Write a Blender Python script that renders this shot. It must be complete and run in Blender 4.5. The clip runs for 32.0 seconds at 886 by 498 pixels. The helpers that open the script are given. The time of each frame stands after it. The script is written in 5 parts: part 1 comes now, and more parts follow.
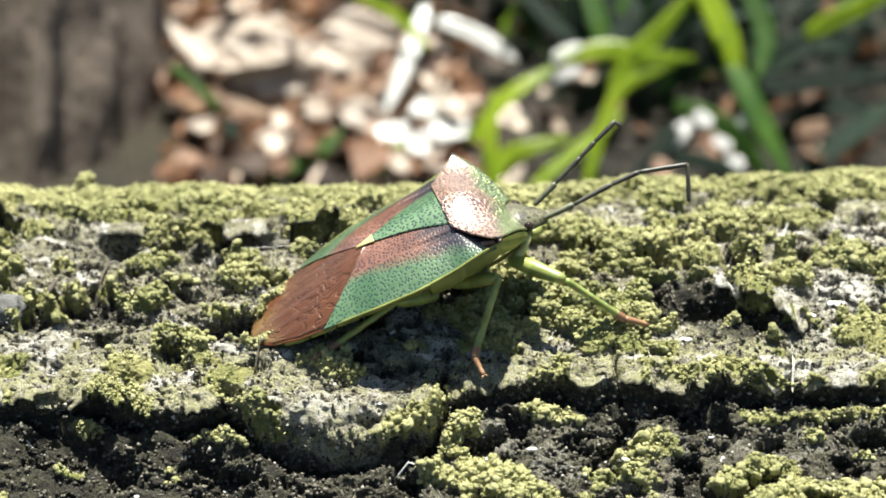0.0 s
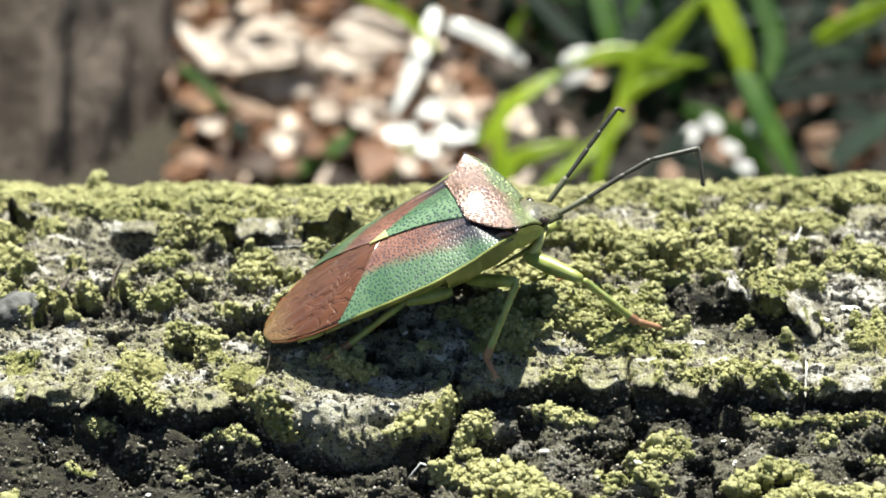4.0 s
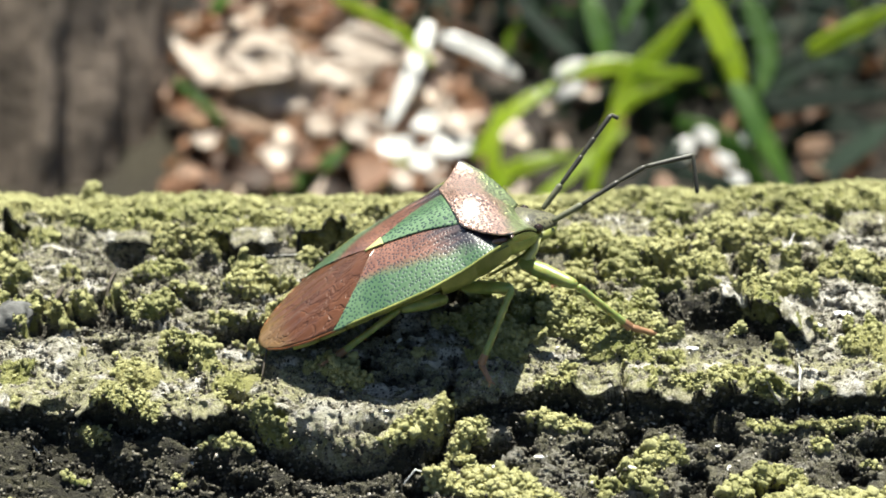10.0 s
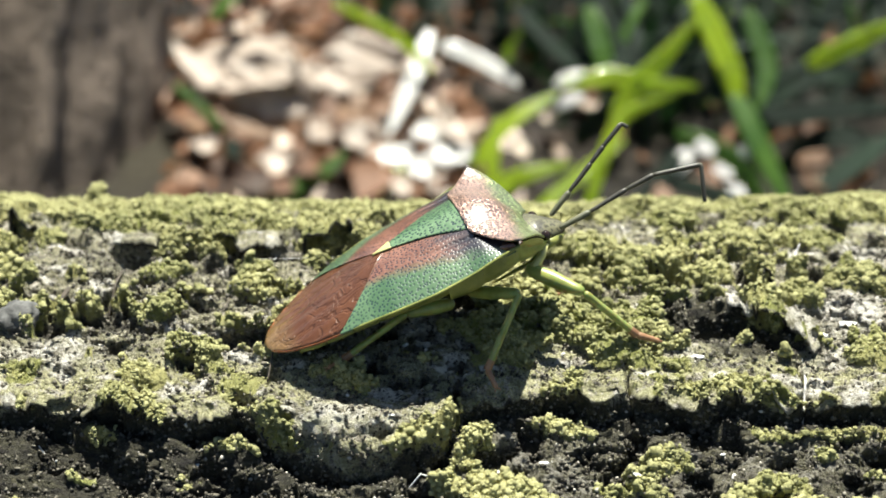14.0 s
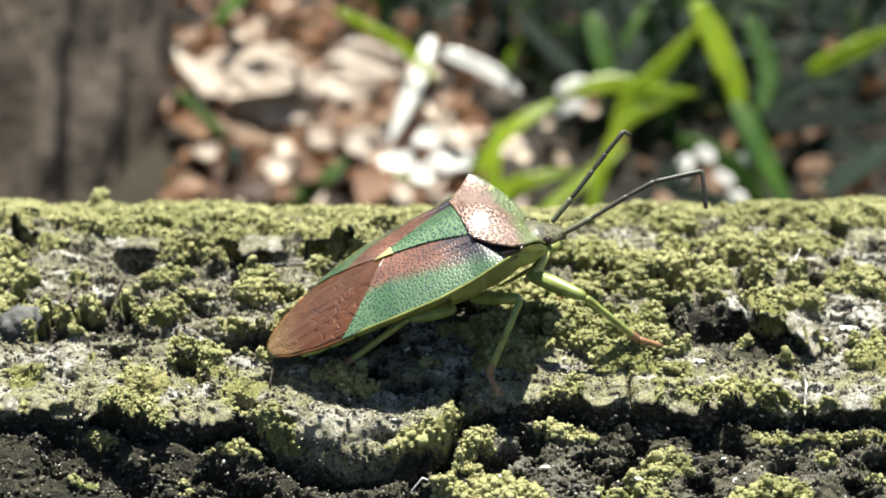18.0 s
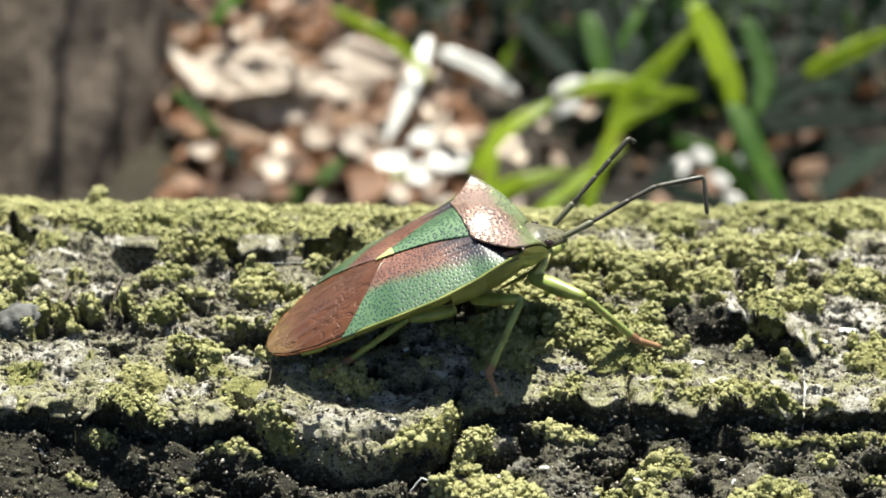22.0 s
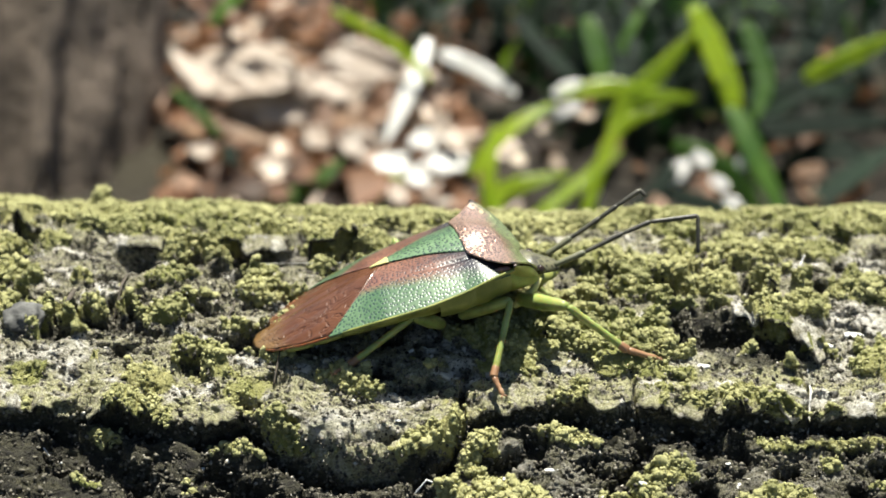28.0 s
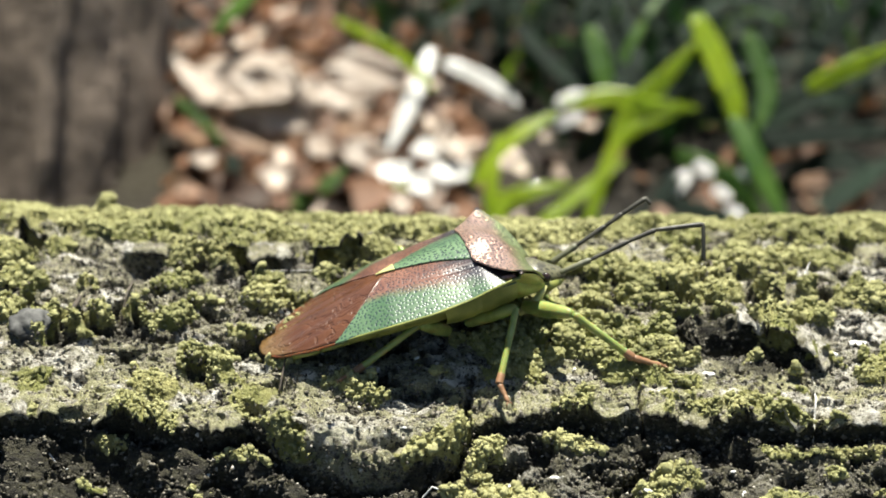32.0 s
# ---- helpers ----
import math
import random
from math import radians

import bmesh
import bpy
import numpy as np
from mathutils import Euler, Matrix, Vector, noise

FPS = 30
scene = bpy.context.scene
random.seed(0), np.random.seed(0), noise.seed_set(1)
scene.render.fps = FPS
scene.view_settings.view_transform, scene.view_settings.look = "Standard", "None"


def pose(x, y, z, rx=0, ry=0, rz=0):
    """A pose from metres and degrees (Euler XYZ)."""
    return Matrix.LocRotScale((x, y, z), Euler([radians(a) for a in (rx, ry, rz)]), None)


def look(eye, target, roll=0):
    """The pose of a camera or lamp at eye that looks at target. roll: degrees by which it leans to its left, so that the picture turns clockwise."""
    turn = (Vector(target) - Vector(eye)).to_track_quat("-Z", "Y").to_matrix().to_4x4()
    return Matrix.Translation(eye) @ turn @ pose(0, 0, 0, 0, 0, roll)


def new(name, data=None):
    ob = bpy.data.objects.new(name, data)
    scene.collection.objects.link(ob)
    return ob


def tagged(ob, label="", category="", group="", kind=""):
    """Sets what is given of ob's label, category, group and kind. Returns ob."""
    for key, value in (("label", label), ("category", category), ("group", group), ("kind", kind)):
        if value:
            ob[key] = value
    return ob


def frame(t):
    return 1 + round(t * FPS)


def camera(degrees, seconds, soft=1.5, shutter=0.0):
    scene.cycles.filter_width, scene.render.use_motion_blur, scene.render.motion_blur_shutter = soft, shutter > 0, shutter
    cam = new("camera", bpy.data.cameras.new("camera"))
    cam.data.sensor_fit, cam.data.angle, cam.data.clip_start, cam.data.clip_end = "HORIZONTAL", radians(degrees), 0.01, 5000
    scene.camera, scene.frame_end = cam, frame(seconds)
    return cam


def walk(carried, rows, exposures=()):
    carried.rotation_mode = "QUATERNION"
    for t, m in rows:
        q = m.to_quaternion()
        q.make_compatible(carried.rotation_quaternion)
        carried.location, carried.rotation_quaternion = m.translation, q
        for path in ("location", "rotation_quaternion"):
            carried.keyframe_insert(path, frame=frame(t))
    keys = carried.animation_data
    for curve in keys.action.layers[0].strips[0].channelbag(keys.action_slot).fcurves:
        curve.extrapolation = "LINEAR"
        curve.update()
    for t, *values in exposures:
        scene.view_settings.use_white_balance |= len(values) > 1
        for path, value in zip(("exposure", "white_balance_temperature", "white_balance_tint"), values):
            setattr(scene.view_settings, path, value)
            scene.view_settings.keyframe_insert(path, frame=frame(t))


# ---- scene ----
cam = camera(32, 32.0, soft=1.7)
PATH = [
    (0, (0.00000, -0.06955, 0.04222), (-0.00000, -0.00027, 0.00222), -0.00),
    (0.5, (-0.00008, -0.06957, 0.04217), (-0.00004, -0.00023, 0.00228), 0.09),
    (1, (-0.00019, -0.06960, 0.04218), (-0.00014, -0.00023, 0.00232), 0.19),
    (1.5, (-0.00028, -0.06961, 0.04208), (-0.00025, -0.00021, 0.00229), 0.31),
    (2, (-0.00027, -0.06959, 0.04212), (-0.00034, -0.00018, 0.00233), 0.26),
    (2.5, (-0.00027, -0.06959, 0.04208), (-0.00048, -0.00019, 0.00229), 0.28),
    (3, (-0.00035, -0.06958, 0.04208), (-0.00058, -0.00018, 0.00228), 0.30),
    (3.5, (-0.00041, -0.06956, 0.04209), (-0.00069, -0.00019, 0.00225), 0.41),
    (5.5, (-0.00034, -0.06989, 0.04196), (-0.00059, -0.00035, 0.00242), 0.24),
    (6, (-0.00039, -0.07005, 0.04191), (-0.00057, -0.00032, 0.00270), 0.31),
    (6.5, (-0.00059, -0.06991, 0.04184), (-0.00059, -0.00012, 0.00273), 0.50),
    (7, (-0.00061, -0.06988, 0.04182), (-0.00041, -0.00005, 0.00278), 0.53),
    (7.5, (-0.00042, -0.06983, 0.04181), (-0.00011, -0.00005, 0.00270), 0.39),
    (8, (-0.00039, -0.06987, 0.04184), (-0.00017, -0.00011, 0.00268), 0.35),
    (8.5, (-0.00033, -0.06987, 0.04188), (-0.00023, -0.00013, 0.00268), 0.25),
    (9, (-0.00035, -0.06983, 0.04185), (-0.00031, -0.00015, 0.00254), 0.26),
    (9.5, (-0.00034, -0.06983, 0.04181), (-0.00034, -0.00014, 0.00252), 0.26),
    (10, (-0.00033, -0.06993, 0.04184), (-0.00036, -0.00017, 0.00267), 0.21),
    (10.5, (-0.00040, -0.06991, 0.04181), (-0.00041, -0.00014, 0.00267), 0.32),
    (11, (-0.00037, -0.06994, 0.04181), (-0.00037, -0.00016, 0.00269), 0.31),
    (11.5, (-0.00056, -0.06990, 0.04179), (-0.00048, -0.00011, 0.00267), 0.49),
    (12, (-0.00062, -0.06983, 0.04176), (-0.00048, -0.00007, 0.00260), 0.59),
    (12.5, (-0.00058, -0.06987, 0.04174), (-0.00045, -0.00010, 0.00259), 0.54),
    (13, (-0.00051, -0.07018, 0.04176), (-0.00040, -0.00031, 0.00280), 0.51),
    (13.5, (-0.00076, -0.07011, 0.04173), (-0.00060, -0.00014, 0.00294), 0.78),
    (14, (-0.00099, -0.07012, 0.04168), (-0.00072, -0.00012, 0.00295), 1.10),
    (14.5, (-0.00100, -0.07029, 0.04173), (-0.00071, -0.00022, 0.00314), 1.13),
    (16.5, (-0.00103, -0.07035, 0.04169), (-0.00072, -0.00019, 0.00326), 1.18),
    (17, (-0.00105, -0.07032, 0.04170), (-0.00076, -0.00019, 0.00321), 1.18),
    (17.5, (-0.00096, -0.07035, 0.04171), (-0.00077, -0.00019, 0.00326), 1.01),
    (18, (-0.00099, -0.07038, 0.04168), (-0.00080, -0.00020, 0.00328), 1.02),
    (18.5, (-0.00095, -0.07044, 0.04170), (-0.00082, -0.00023, 0.00335), 0.99),
    (19, (-0.00099, -0.07039, 0.04168), (-0.00084, -0.00020, 0.00331), 1.06),
    (19.5, (-0.00108, -0.07040, 0.04171), (-0.00087, -0.00024, 0.00328), 1.16),
    (20, (-0.00107, -0.07040, 0.04172), (-0.00082, -0.00024, 0.00328), 1.19),
    (20.5, (-0.00109, -0.07043, 0.04171), (-0.00082, -0.00025, 0.00330), 1.20),
    (21, (-0.00113, -0.07045, 0.04167), (-0.00074, -0.00023, 0.00335), 1.22),
    (21.5, (-0.00123, -0.07039, 0.04163), (-0.00074, -0.00017, 0.00331), 1.39),
    (22, (-0.00127, -0.07033, 0.04165), (-0.00078, -0.00015, 0.00325), 1.45),
    (22.5, (-0.00123, -0.07032, 0.04165), (-0.00077, -0.00017, 0.00319), 1.40),
    (23, (-0.00133, -0.07029, 0.04164), (-0.00082, -0.00015, 0.00316), 1.53),
    (23.5, (-0.00143, -0.07029, 0.04160), (-0.00087, -0.00014, 0.00316), 1.64),
    (24, (-0.00147, -0.07025, 0.04158), (-0.00086, -0.00007, 0.00317), 1.66),
    (24.5, (-0.00146, -0.07025, 0.04159), (-0.00087, -0.00010, 0.00313), 1.70),
    (25, (-0.00143, -0.07020, 0.04157), (-0.00089, -0.00006, 0.00310), 1.64),
    (25.5, (-0.00140, -0.07024, 0.04160), (-0.00091, -0.00009, 0.00315), 1.58),
    (27.5, (-0.00172, -0.07016, 0.04154), (-0.00103, 0.00005, 0.00321), 1.88),
    (28, (-0.00179, -0.07022, 0.04156), (-0.00107, 0.00001, 0.00325), 1.94),
    (28.5, (-0.00200, -0.07020, 0.04152), (-0.00123, 0.00008, 0.00332), 2.12),
    (29, (-0.00215, -0.07013, 0.04152), (-0.00131, 0.00018, 0.00337), 2.23),
    (29.5, (-0.00211, -0.07019, 0.04155), (-0.00127, 0.00013, 0.00341), 2.20),
    (30, (-0.00206, -0.07024, 0.04153), (-0.00126, 0.00010, 0.00342), 2.15),
    (30.5, (-0.00191, -0.07038, 0.04153), (-0.00124, 0.00001, 0.00352), 1.94),
    (31, (-0.00189, -0.07043, 0.04151), (-0.00127, 0.00006, 0.00367), 1.89),
    (31.5, (-0.00193, -0.07039, 0.04150), (-0.00137, 0.00010, 0.00367), 1.91),
    (32, (-0.00201, -0.07038, 0.04149), (-0.00137, 0.00009, 0.00363), 2.05),
]
walk(cam, [(t, look(eye, target, roll)) for t, eye, target, roll in PATH],
     exposures=[(0.0, 1.53, 6350, 4), (0.6, 1.48, 6250, 3), (1.0, 1.28, 6050, 2), (1.5, 1.32, 5900, 2), (2.2, 1.48, 5850, 2), (3.2, 1.54, 6150, 3), (6.0, 1.46, 6400, 4), (6.6, 1.38, 6300, 4), (7.4, 1.38, 6300, 4), (8.2, 1.46, 6400, 4), (17.0, 1.42, 6400, 4), (22.0, 1.37, 6450, 4), (32.0, 1.30, 6500, 5)])
cam.data.dof.use_dof = True
cam.data.dof.focus_distance = 0.0745
cam.data.dof.aperture_fstop = 60.0

# ---- light ----
SUN_ELEVATION, SUN_AZIMUTH = 70.0, 5.0        # degrees; azimuth from +y towards +x
world = bpy.data.worlds.new("world")
scene.world = world
world.use_nodes = True
sky = world.node_tree.nodes.new("ShaderNodeTexSky")
sky.sky_type = "NISHITA"
sky.sun_disc = False
sky.sun_elevation = radians(SUN_ELEVATION)
sky.sun_rotation = radians(SUN_AZIMUTH)
background = world.node_tree.nodes["Background"]
background.inputs[1].default_value = 0.037
world.node_tree.links.new(sky.outputs[0], background.inputs[0])
sun = new("sun", bpy.data.lights.new("sun", "SUN"))
sun.data.energy = 5.0
sun.data.angle = radians(0.53)
sun.data.color = (1.0, 0.94, 0.84)
ce, se = math.cos(radians(SUN_ELEVATION)), math.sin(radians(SUN_ELEVATION))
sun.matrix_world = look((0.3 * ce * math.sin(radians(SUN_AZIMUTH)), 0.3 * ce * math.cos(radians(SUN_AZIMUTH)), 0.3 * se), (0, 0, 0))

MM = 0.001


# ---- materials ----
class Nodes:
    """A small writer for node materials; coordinates are the object's own, in millimetres."""

    def __init__(self, name, rough=0.6, **values):
        self.mat = bpy.data.materials.new(name)
        self.mat.use_nodes = True
        self.tree = self.mat.node_tree
        self.bsdf = self.tree.nodes["Principled BSDF"]
        self.bsdf.inputs["Roughness"].default_value = rough
        for key, value in values.items():
            self.bsdf.inputs[key.replace("_", " ")].default_value = value
        coord = self.tree.nodes.new("ShaderNodeTexCoord")
        scale = self.tree.nodes.new("ShaderNodeVectorMath")
        scale.operation = "SCALE"
        scale.inputs[3].default_value = 1000.0
        self.tree.links.new(coord.outputs["Object"], scale.inputs[0])
        self.mm = scale.outputs[0]

    def link(self, a, b):
        self.tree.links.new(a, b)

    def put(self, socket, value):
        if isinstance(value, bpy.types.NodeSocket):
            self.link(value, socket)
        else:
            socket.default_value = value

    def stretched(self, x, y, z):
        n = self.tree.nodes.new("ShaderNodeVectorMath")
        n.operation = "MULTIPLY"
        self.link(self.mm, n.inputs[0])
        n.inputs[1].default_value = (x, y, z)
        return n.outputs[0]

    def noise(self, scale, detail=4.0, rough=0.55, vector=None, distortion=0.0):
        n = self.tree.nodes.new("ShaderNodeTexNoise")
        n.inputs["Scale"].default_value = scale
        n.inputs["Detail"].default_value = detail
        n.inputs["Roughness"].default_value = rough
        n.inputs["Distortion"].default_value = distortion
        self.link(vector or self.mm, n.inputs["Vector"])
        return n.outputs["Fac"]

    def cells(self, scale, vector=None, randomness=0.85):
        """Distance to scattered points in the plane of x and y."""
        n = self.tree.nodes.new("ShaderNodeTexVoronoi")
        n.voronoi_dimensions = "2D"
        n.inputs["Scale"].default_value = scale
        n.inputs["Randomness"].default_value = randomness
        self.link(vector or self.mm, n.inputs["Vector"])
        return n.outputs["Distance"]

    def span(self, fac, low, high, to_low=0.0, to_high=1.0):
        n = self.tree.nodes.new("ShaderNodeMapRange")
        n.interpolation_type = "SMOOTHSTEP"
        self.link(fac, n.inputs[0])
        for i, v in enumerate((low, high, to_low, to_high)):
            n.inputs[1 + i].default_value = v
        return n.outputs[0]

    def math(self, op, a, b):
        n = self.tree.nodes.new("ShaderNodeMath")
        n.operation = op
        self.put(n.inputs[0], a)
        self.put(n.inputs[1], b)
        return n.outputs[0]

    def mix(self, fac, a, b):
        n = self.tree.nodes.new("ShaderNodeMix")
        n.data_type = "RGBA"
        self.put(n.inputs[0], fac)
        for socket, value in ((n.inputs[6], a), (n.inputs[7], b)):
            self.put(socket, (*value, 1) if isinstance(value, tuple) else value)
        return n.outputs[2]

    def attribute(self, name):
        n = self.tree.nodes.new("ShaderNodeAttribute")
        n.attribute_name = name
        return n.outputs["Fac"]

    def island(self):
        return self.tree.nodes.new("ShaderNodeNewGeometry").outputs["Random Per Island"]

    def each(self):
        return self.tree.nodes.new("ShaderNodeObjectInfo").outputs["Random"]

    def axis(self, i):
        n = self.tree.nodes.new("ShaderNodeSeparateXYZ")
        self.link(self.mm, n.inputs[0])
        return n.outputs[i]

    def colour(self, value):
        self.put(self.bsdf.inputs["Base Color"], (*value, 1) if isinstance(value, tuple) else value)
        return self

    def bump(self, height, depth, strength=1.0):
        """depth in millimetres"""
        n = self.tree.nodes.new("ShaderNodeBump")
        n.inputs["Strength"].default_value = strength
        n.inputs["Distance"].default_value = depth * MM
        self.link(height, n.inputs["Height"])
        self.link(n.outputs[0], self.bsdf.inputs["Normal"])
        return self

    def glow_through(self, weight, tint):
        """Part of the light passes through a thin sheet."""
        t = self.tree.nodes.new("ShaderNodeBsdfTranslucent")
        self.put(t.inputs["Color"], (*tint, 1) if isinstance(tint, tuple) else tint)
        m = self.tree.nodes.new("ShaderNodeMixShader")
        m.inputs[0].default_value = weight
        self.link(self.bsdf.outputs[0], m.inputs[1])
        self.link(t.outputs[0], m.inputs[2])
        self.link(m.outputs[0], self.tree.nodes["Material Output"].inputs["Surface"])
        return self


def mat_log():
    n = Nodes("mossy_bark", 0.85)
    big, mid, fine = n.noise(0.16, 5), n.noise(1.1, 7, 0.7), n.noise(9.0, 4, 0.75)
    grain = n.noise(2.0, 7, 0.72, n.stretched(0.25, 1.0, 1.0))
    bark = n.mix(n.span(grain, 0.36, 0.66), (0.035, 0.030, 0.023), (0.33, 0.295, 0.235))
    bark = n.mix(n.span(mid, 0.52, 0.60), bark, (0.54, 0.50, 0.43))
    bark = n.mix(n.span(fine, 0.57, 0.66, 0.0, 0.8), bark, (0.76, 0.73, 0.66))
    # dark bare bark with painted shade: near-black in cracks, pits and below the ledge
    bark = n.mix(n.attribute("dark_bark_shade"), bark, n.mix(n.span(grain, 0.42, 0.70), (0.010, 0.008, 0.006), (0.085, 0.078, 0.045)))
    pale = n.attribute("pale_wood_and_lit_rim")
    bark = n.mix(n.math("MULTIPLY", pale, n.span(mid, 0.38, 0.55)), bark, (0.80, 0.77, 0.70))
    fleck = n.noise(5.5, 6, 0.8, n.stretched(0.6, 1.0, 1.0))
    bark = n.mix(n.span(fleck, 0.38, 0.46, 0.85, 0.0), bark, (0.024, 0.020, 0.015))
    bark = n.mix(n.math("MULTIPLY", n.span(fleck, 0.57, 0.62, 0.0, 0.9), n.math("SUBTRACT", 1.0, n.attribute("dark_bark_shade"))), bark, (0.74, 0.71, 0.64))
    algae = n.math("MULTIPLY", n.attribute("algae"), n.span(n.noise(1.7, 7, 0.75), 0.39, 0.52))
    bark = n.mix(algae, bark, n.mix(n.span(fine, 0.35, 0.65), (0.27, 0.265, 0.12), (0.60, 0.575, 0.35)))
    moss = n.mix(n.span(n.noise(2.6, 6, 0.65), 0.34, 0.66), (0.26, 0.25, 0.09), (0.47, 0.44, 0.18))
    moss = n.mix(n.span(big, 0.38, 0.66), moss, n.mix(fine, (0.16, 0.19, 0.05), (0.36, 0.365, 0.10)))
    cover = n.span(n.math("ADD", n.attribute("moss_cover"), n.math("MULTIPLY", n.math("SUBTRACT", mid, 0.5), 1.2)), 0.25, 0.6)
    n.colour(n.mix(cover, bark, moss))
    n.bump(n.math("ADD", n.math("ADD", n.noise(4.0, 7, 0.75), fleck), n.math("MULTIPLY", fine, 0.7)), 0.26, 1.0)
    return n.mat


def mat_moss():
    n = Nodes("moss", 0.9)
    a = n.mix(n.island(), (0.30, 0.295, 0.125), (0.46, 0.445, 0.215))
    b = n.mix(n.span(n.noise(0.16, 5), 0.38, 0.66), a, n.mix(n.island(), (0.20, 0.205, 0.08), (0.34, 0.335, 0.145)))
    b = n.mix(n.span(n.noise(0.5, 4, 0.6), 0.34, 0.48, 0.6, 0.0), b, (0.15, 0.155, 0.06))
    n.colour(n.mix(n.span(n.noise(1.3, 5, 0.65), 0.54, 0.72), b, (0.49, 0.465, 0.23)))
    n.bump(n.math("ADD", n.noise(6.0, 4, 0.7), n.math("MULTIPLY", n.noise(16.0, 3, 0.7), 0.5)), 0.13, 1.0)
    return n.mat


def shell(name, low, high, pit, pits=4.7, rough=0.36, coat=0.75, pit_size=0.30, blotch=0.5, depth=0.012, front=None, side=None):
    """A bug's horny shell: two tones, dark punctures, a glossy coat; front: a darker tone towards the wing's root."""
    n = Nodes(name, rough, Coat_Weight=coat, Coat_Roughness=0.27, Coat_IOR=1.6)
    tone = n.mix(n.span(n.noise(blotch, 5), 0.35, 0.65), low, high)
    tone = n.mix(n.span(n.noise(7.0, 4, 0.7), 0.5, 0.75, 0.0, 0.4), tone, tuple(min(1, c * 1.7) for c in high))
    if front:
        reach = n.math("ADD", n.axis(0), n.math("MULTIPLY", n.math("SUBTRACT", n.noise(1.5, 4, 0.6, n.stretched(0.3, 2.0, 1.0)), 0.5), 3.0))
        tone = n.mix(n.span(reach, -4.2, -1.3), tone, front)
    if side:
        y = n.axis(1)
        y = n.math("MAXIMUM", y, n.math("MULTIPLY", y, -1.0))
        y = n.math("ADD", y, n.math("MULTIPLY", n.math("SUBTRACT", n.noise(1.8, 4), 0.5), 0.7))
        outer = n.span(n.math("SUBTRACT", y, n.math("MULTIPLY", n.axis(0), 0.33)), 3.5, 4.3)
        tone = n.mix(outer, tone, n.mix(n.span(n.noise(blotch, 5), 0.35, 0.65), side[0], side[1]))
        pit = n.mix(outer, pit, side[2])
    d = n.cells(pits)
    dots = n.math("MULTIPLY", n.span(d, pit_size * 0.55, pit_size, 1.0, 0.0), n.span(n.noise(1.6, 4, 0.6), 0.30, 0.50, 0.45, 1.0))
    n.colour(n.mix(dots, tone, pit))
    n.bump(n.math("ADD", n.span(d, 0.0, pit_size * 1.5), n.math("MULTIPLY", n.noise(3.0, 3, 0.6), 0.6)), depth, 1.0)
    return n


def plain(name, low, high, scale=1.0, rough=0.6, bump=0.05, bump_scale=3.0, **values):
    n = Nodes(name, rough, **values)
    n.colour(n.mix(n.span(n.noise(scale, 5, 0.6), 0.32, 0.68), low, high))
    n.bump(n.noise(bump_scale, 5, 0.65), bump, 0.8)
    return n


LOG = mat_log()
MOSS = mat_moss()
SCUTELLUM = shell("scutellum_green", (0.065, 0.130, 0.062), (0.13, 0.21, 0.11), (0.008, 0.026, 0.026), pits=4.8, pit_size=0.36).mat
WING = shell("fore_wing", (0.120, 0.048, 0.030), (0.240, 0.112, 0.074), (0.016, 0.010, 0.012), pits=5.4, pit_size=0.33, coat=1.0, depth=0.014, front=(0.018, 0.017, 0.026),
             side=((0.056, 0.118, 0.052), (0.115, 0.190, 0.095), (0.010, 0.030, 0.027))).mat
DARK = shell("dark_point", (0.03, 0.02, 0.018), (0.07, 0.045, 0.035), (0.01, 0.008, 0.01), pits=5.0).mat
COPPER = shell("copper_shell", (0.09, 0.03, 0.018), (0.16, 0.06, 0.03), (0.06, 0.02, 0.012), pits=4.8).mat
BELLY = plain("belly", (0.13, 0.15, 0.030), (0.25, 0.26, 0.065), 0.7, 0.42, 0.03, Coat_Weight=0.2).mat
PALE = plain("pale_plate", (0.40, 0.39, 0.13), (0.52, 0.50, 0.21), 1.0, 0.35, 0.02, Coat_Weight=0.3).mat
AMBER = plain("amber_edge", (0.17, 0.055, 0.018), (0.30, 0.11, 0.035), 1.0, 0.3, 0.02, Coat_Weight=0.5, Subsurface_Weight=0.3, Subsurface_Scale=0.0004).mat
EYE = plain("eye", (0.012, 0.009, 0.008), (0.035, 0.02, 0.016), 2.0, 0.12, 0.005).mat
HORN = plain("antenna_horn", (0.028, 0.026, 0.02), (0.07, 0.066, 0.05), 1.5, 0.45, 0.02).mat
HORN_OLIVE = plain("antenna_olive", (0.07, 0.075, 0.045), (0.13, 0.13, 0.08), 1.5, 0.45, 0.02).mat
FLANK = plain("flank", (0.20, 0.23, 0.045), (0.34, 0.36, 0.10), 0.9, 0.38, 0.03, Coat_Weight=0.3, Subsurface_Weight=0.3, Subsurface_Scale=0.0006).mat
LEG = plain("leg_green", (0.18, 0.225, 0.05), (0.31, 0.36, 0.105), 1.2, 0.35, 0.02, Coat_Weight=0.3, Subsurface_Weight=0.3, Subsurface_Scale=0.0004).mat
FOOT = plain("foot_red", (0.20, 0.10, 0.05), (0.33, 0.185, 0.10), 1.5, 0.4, 0.02).mat


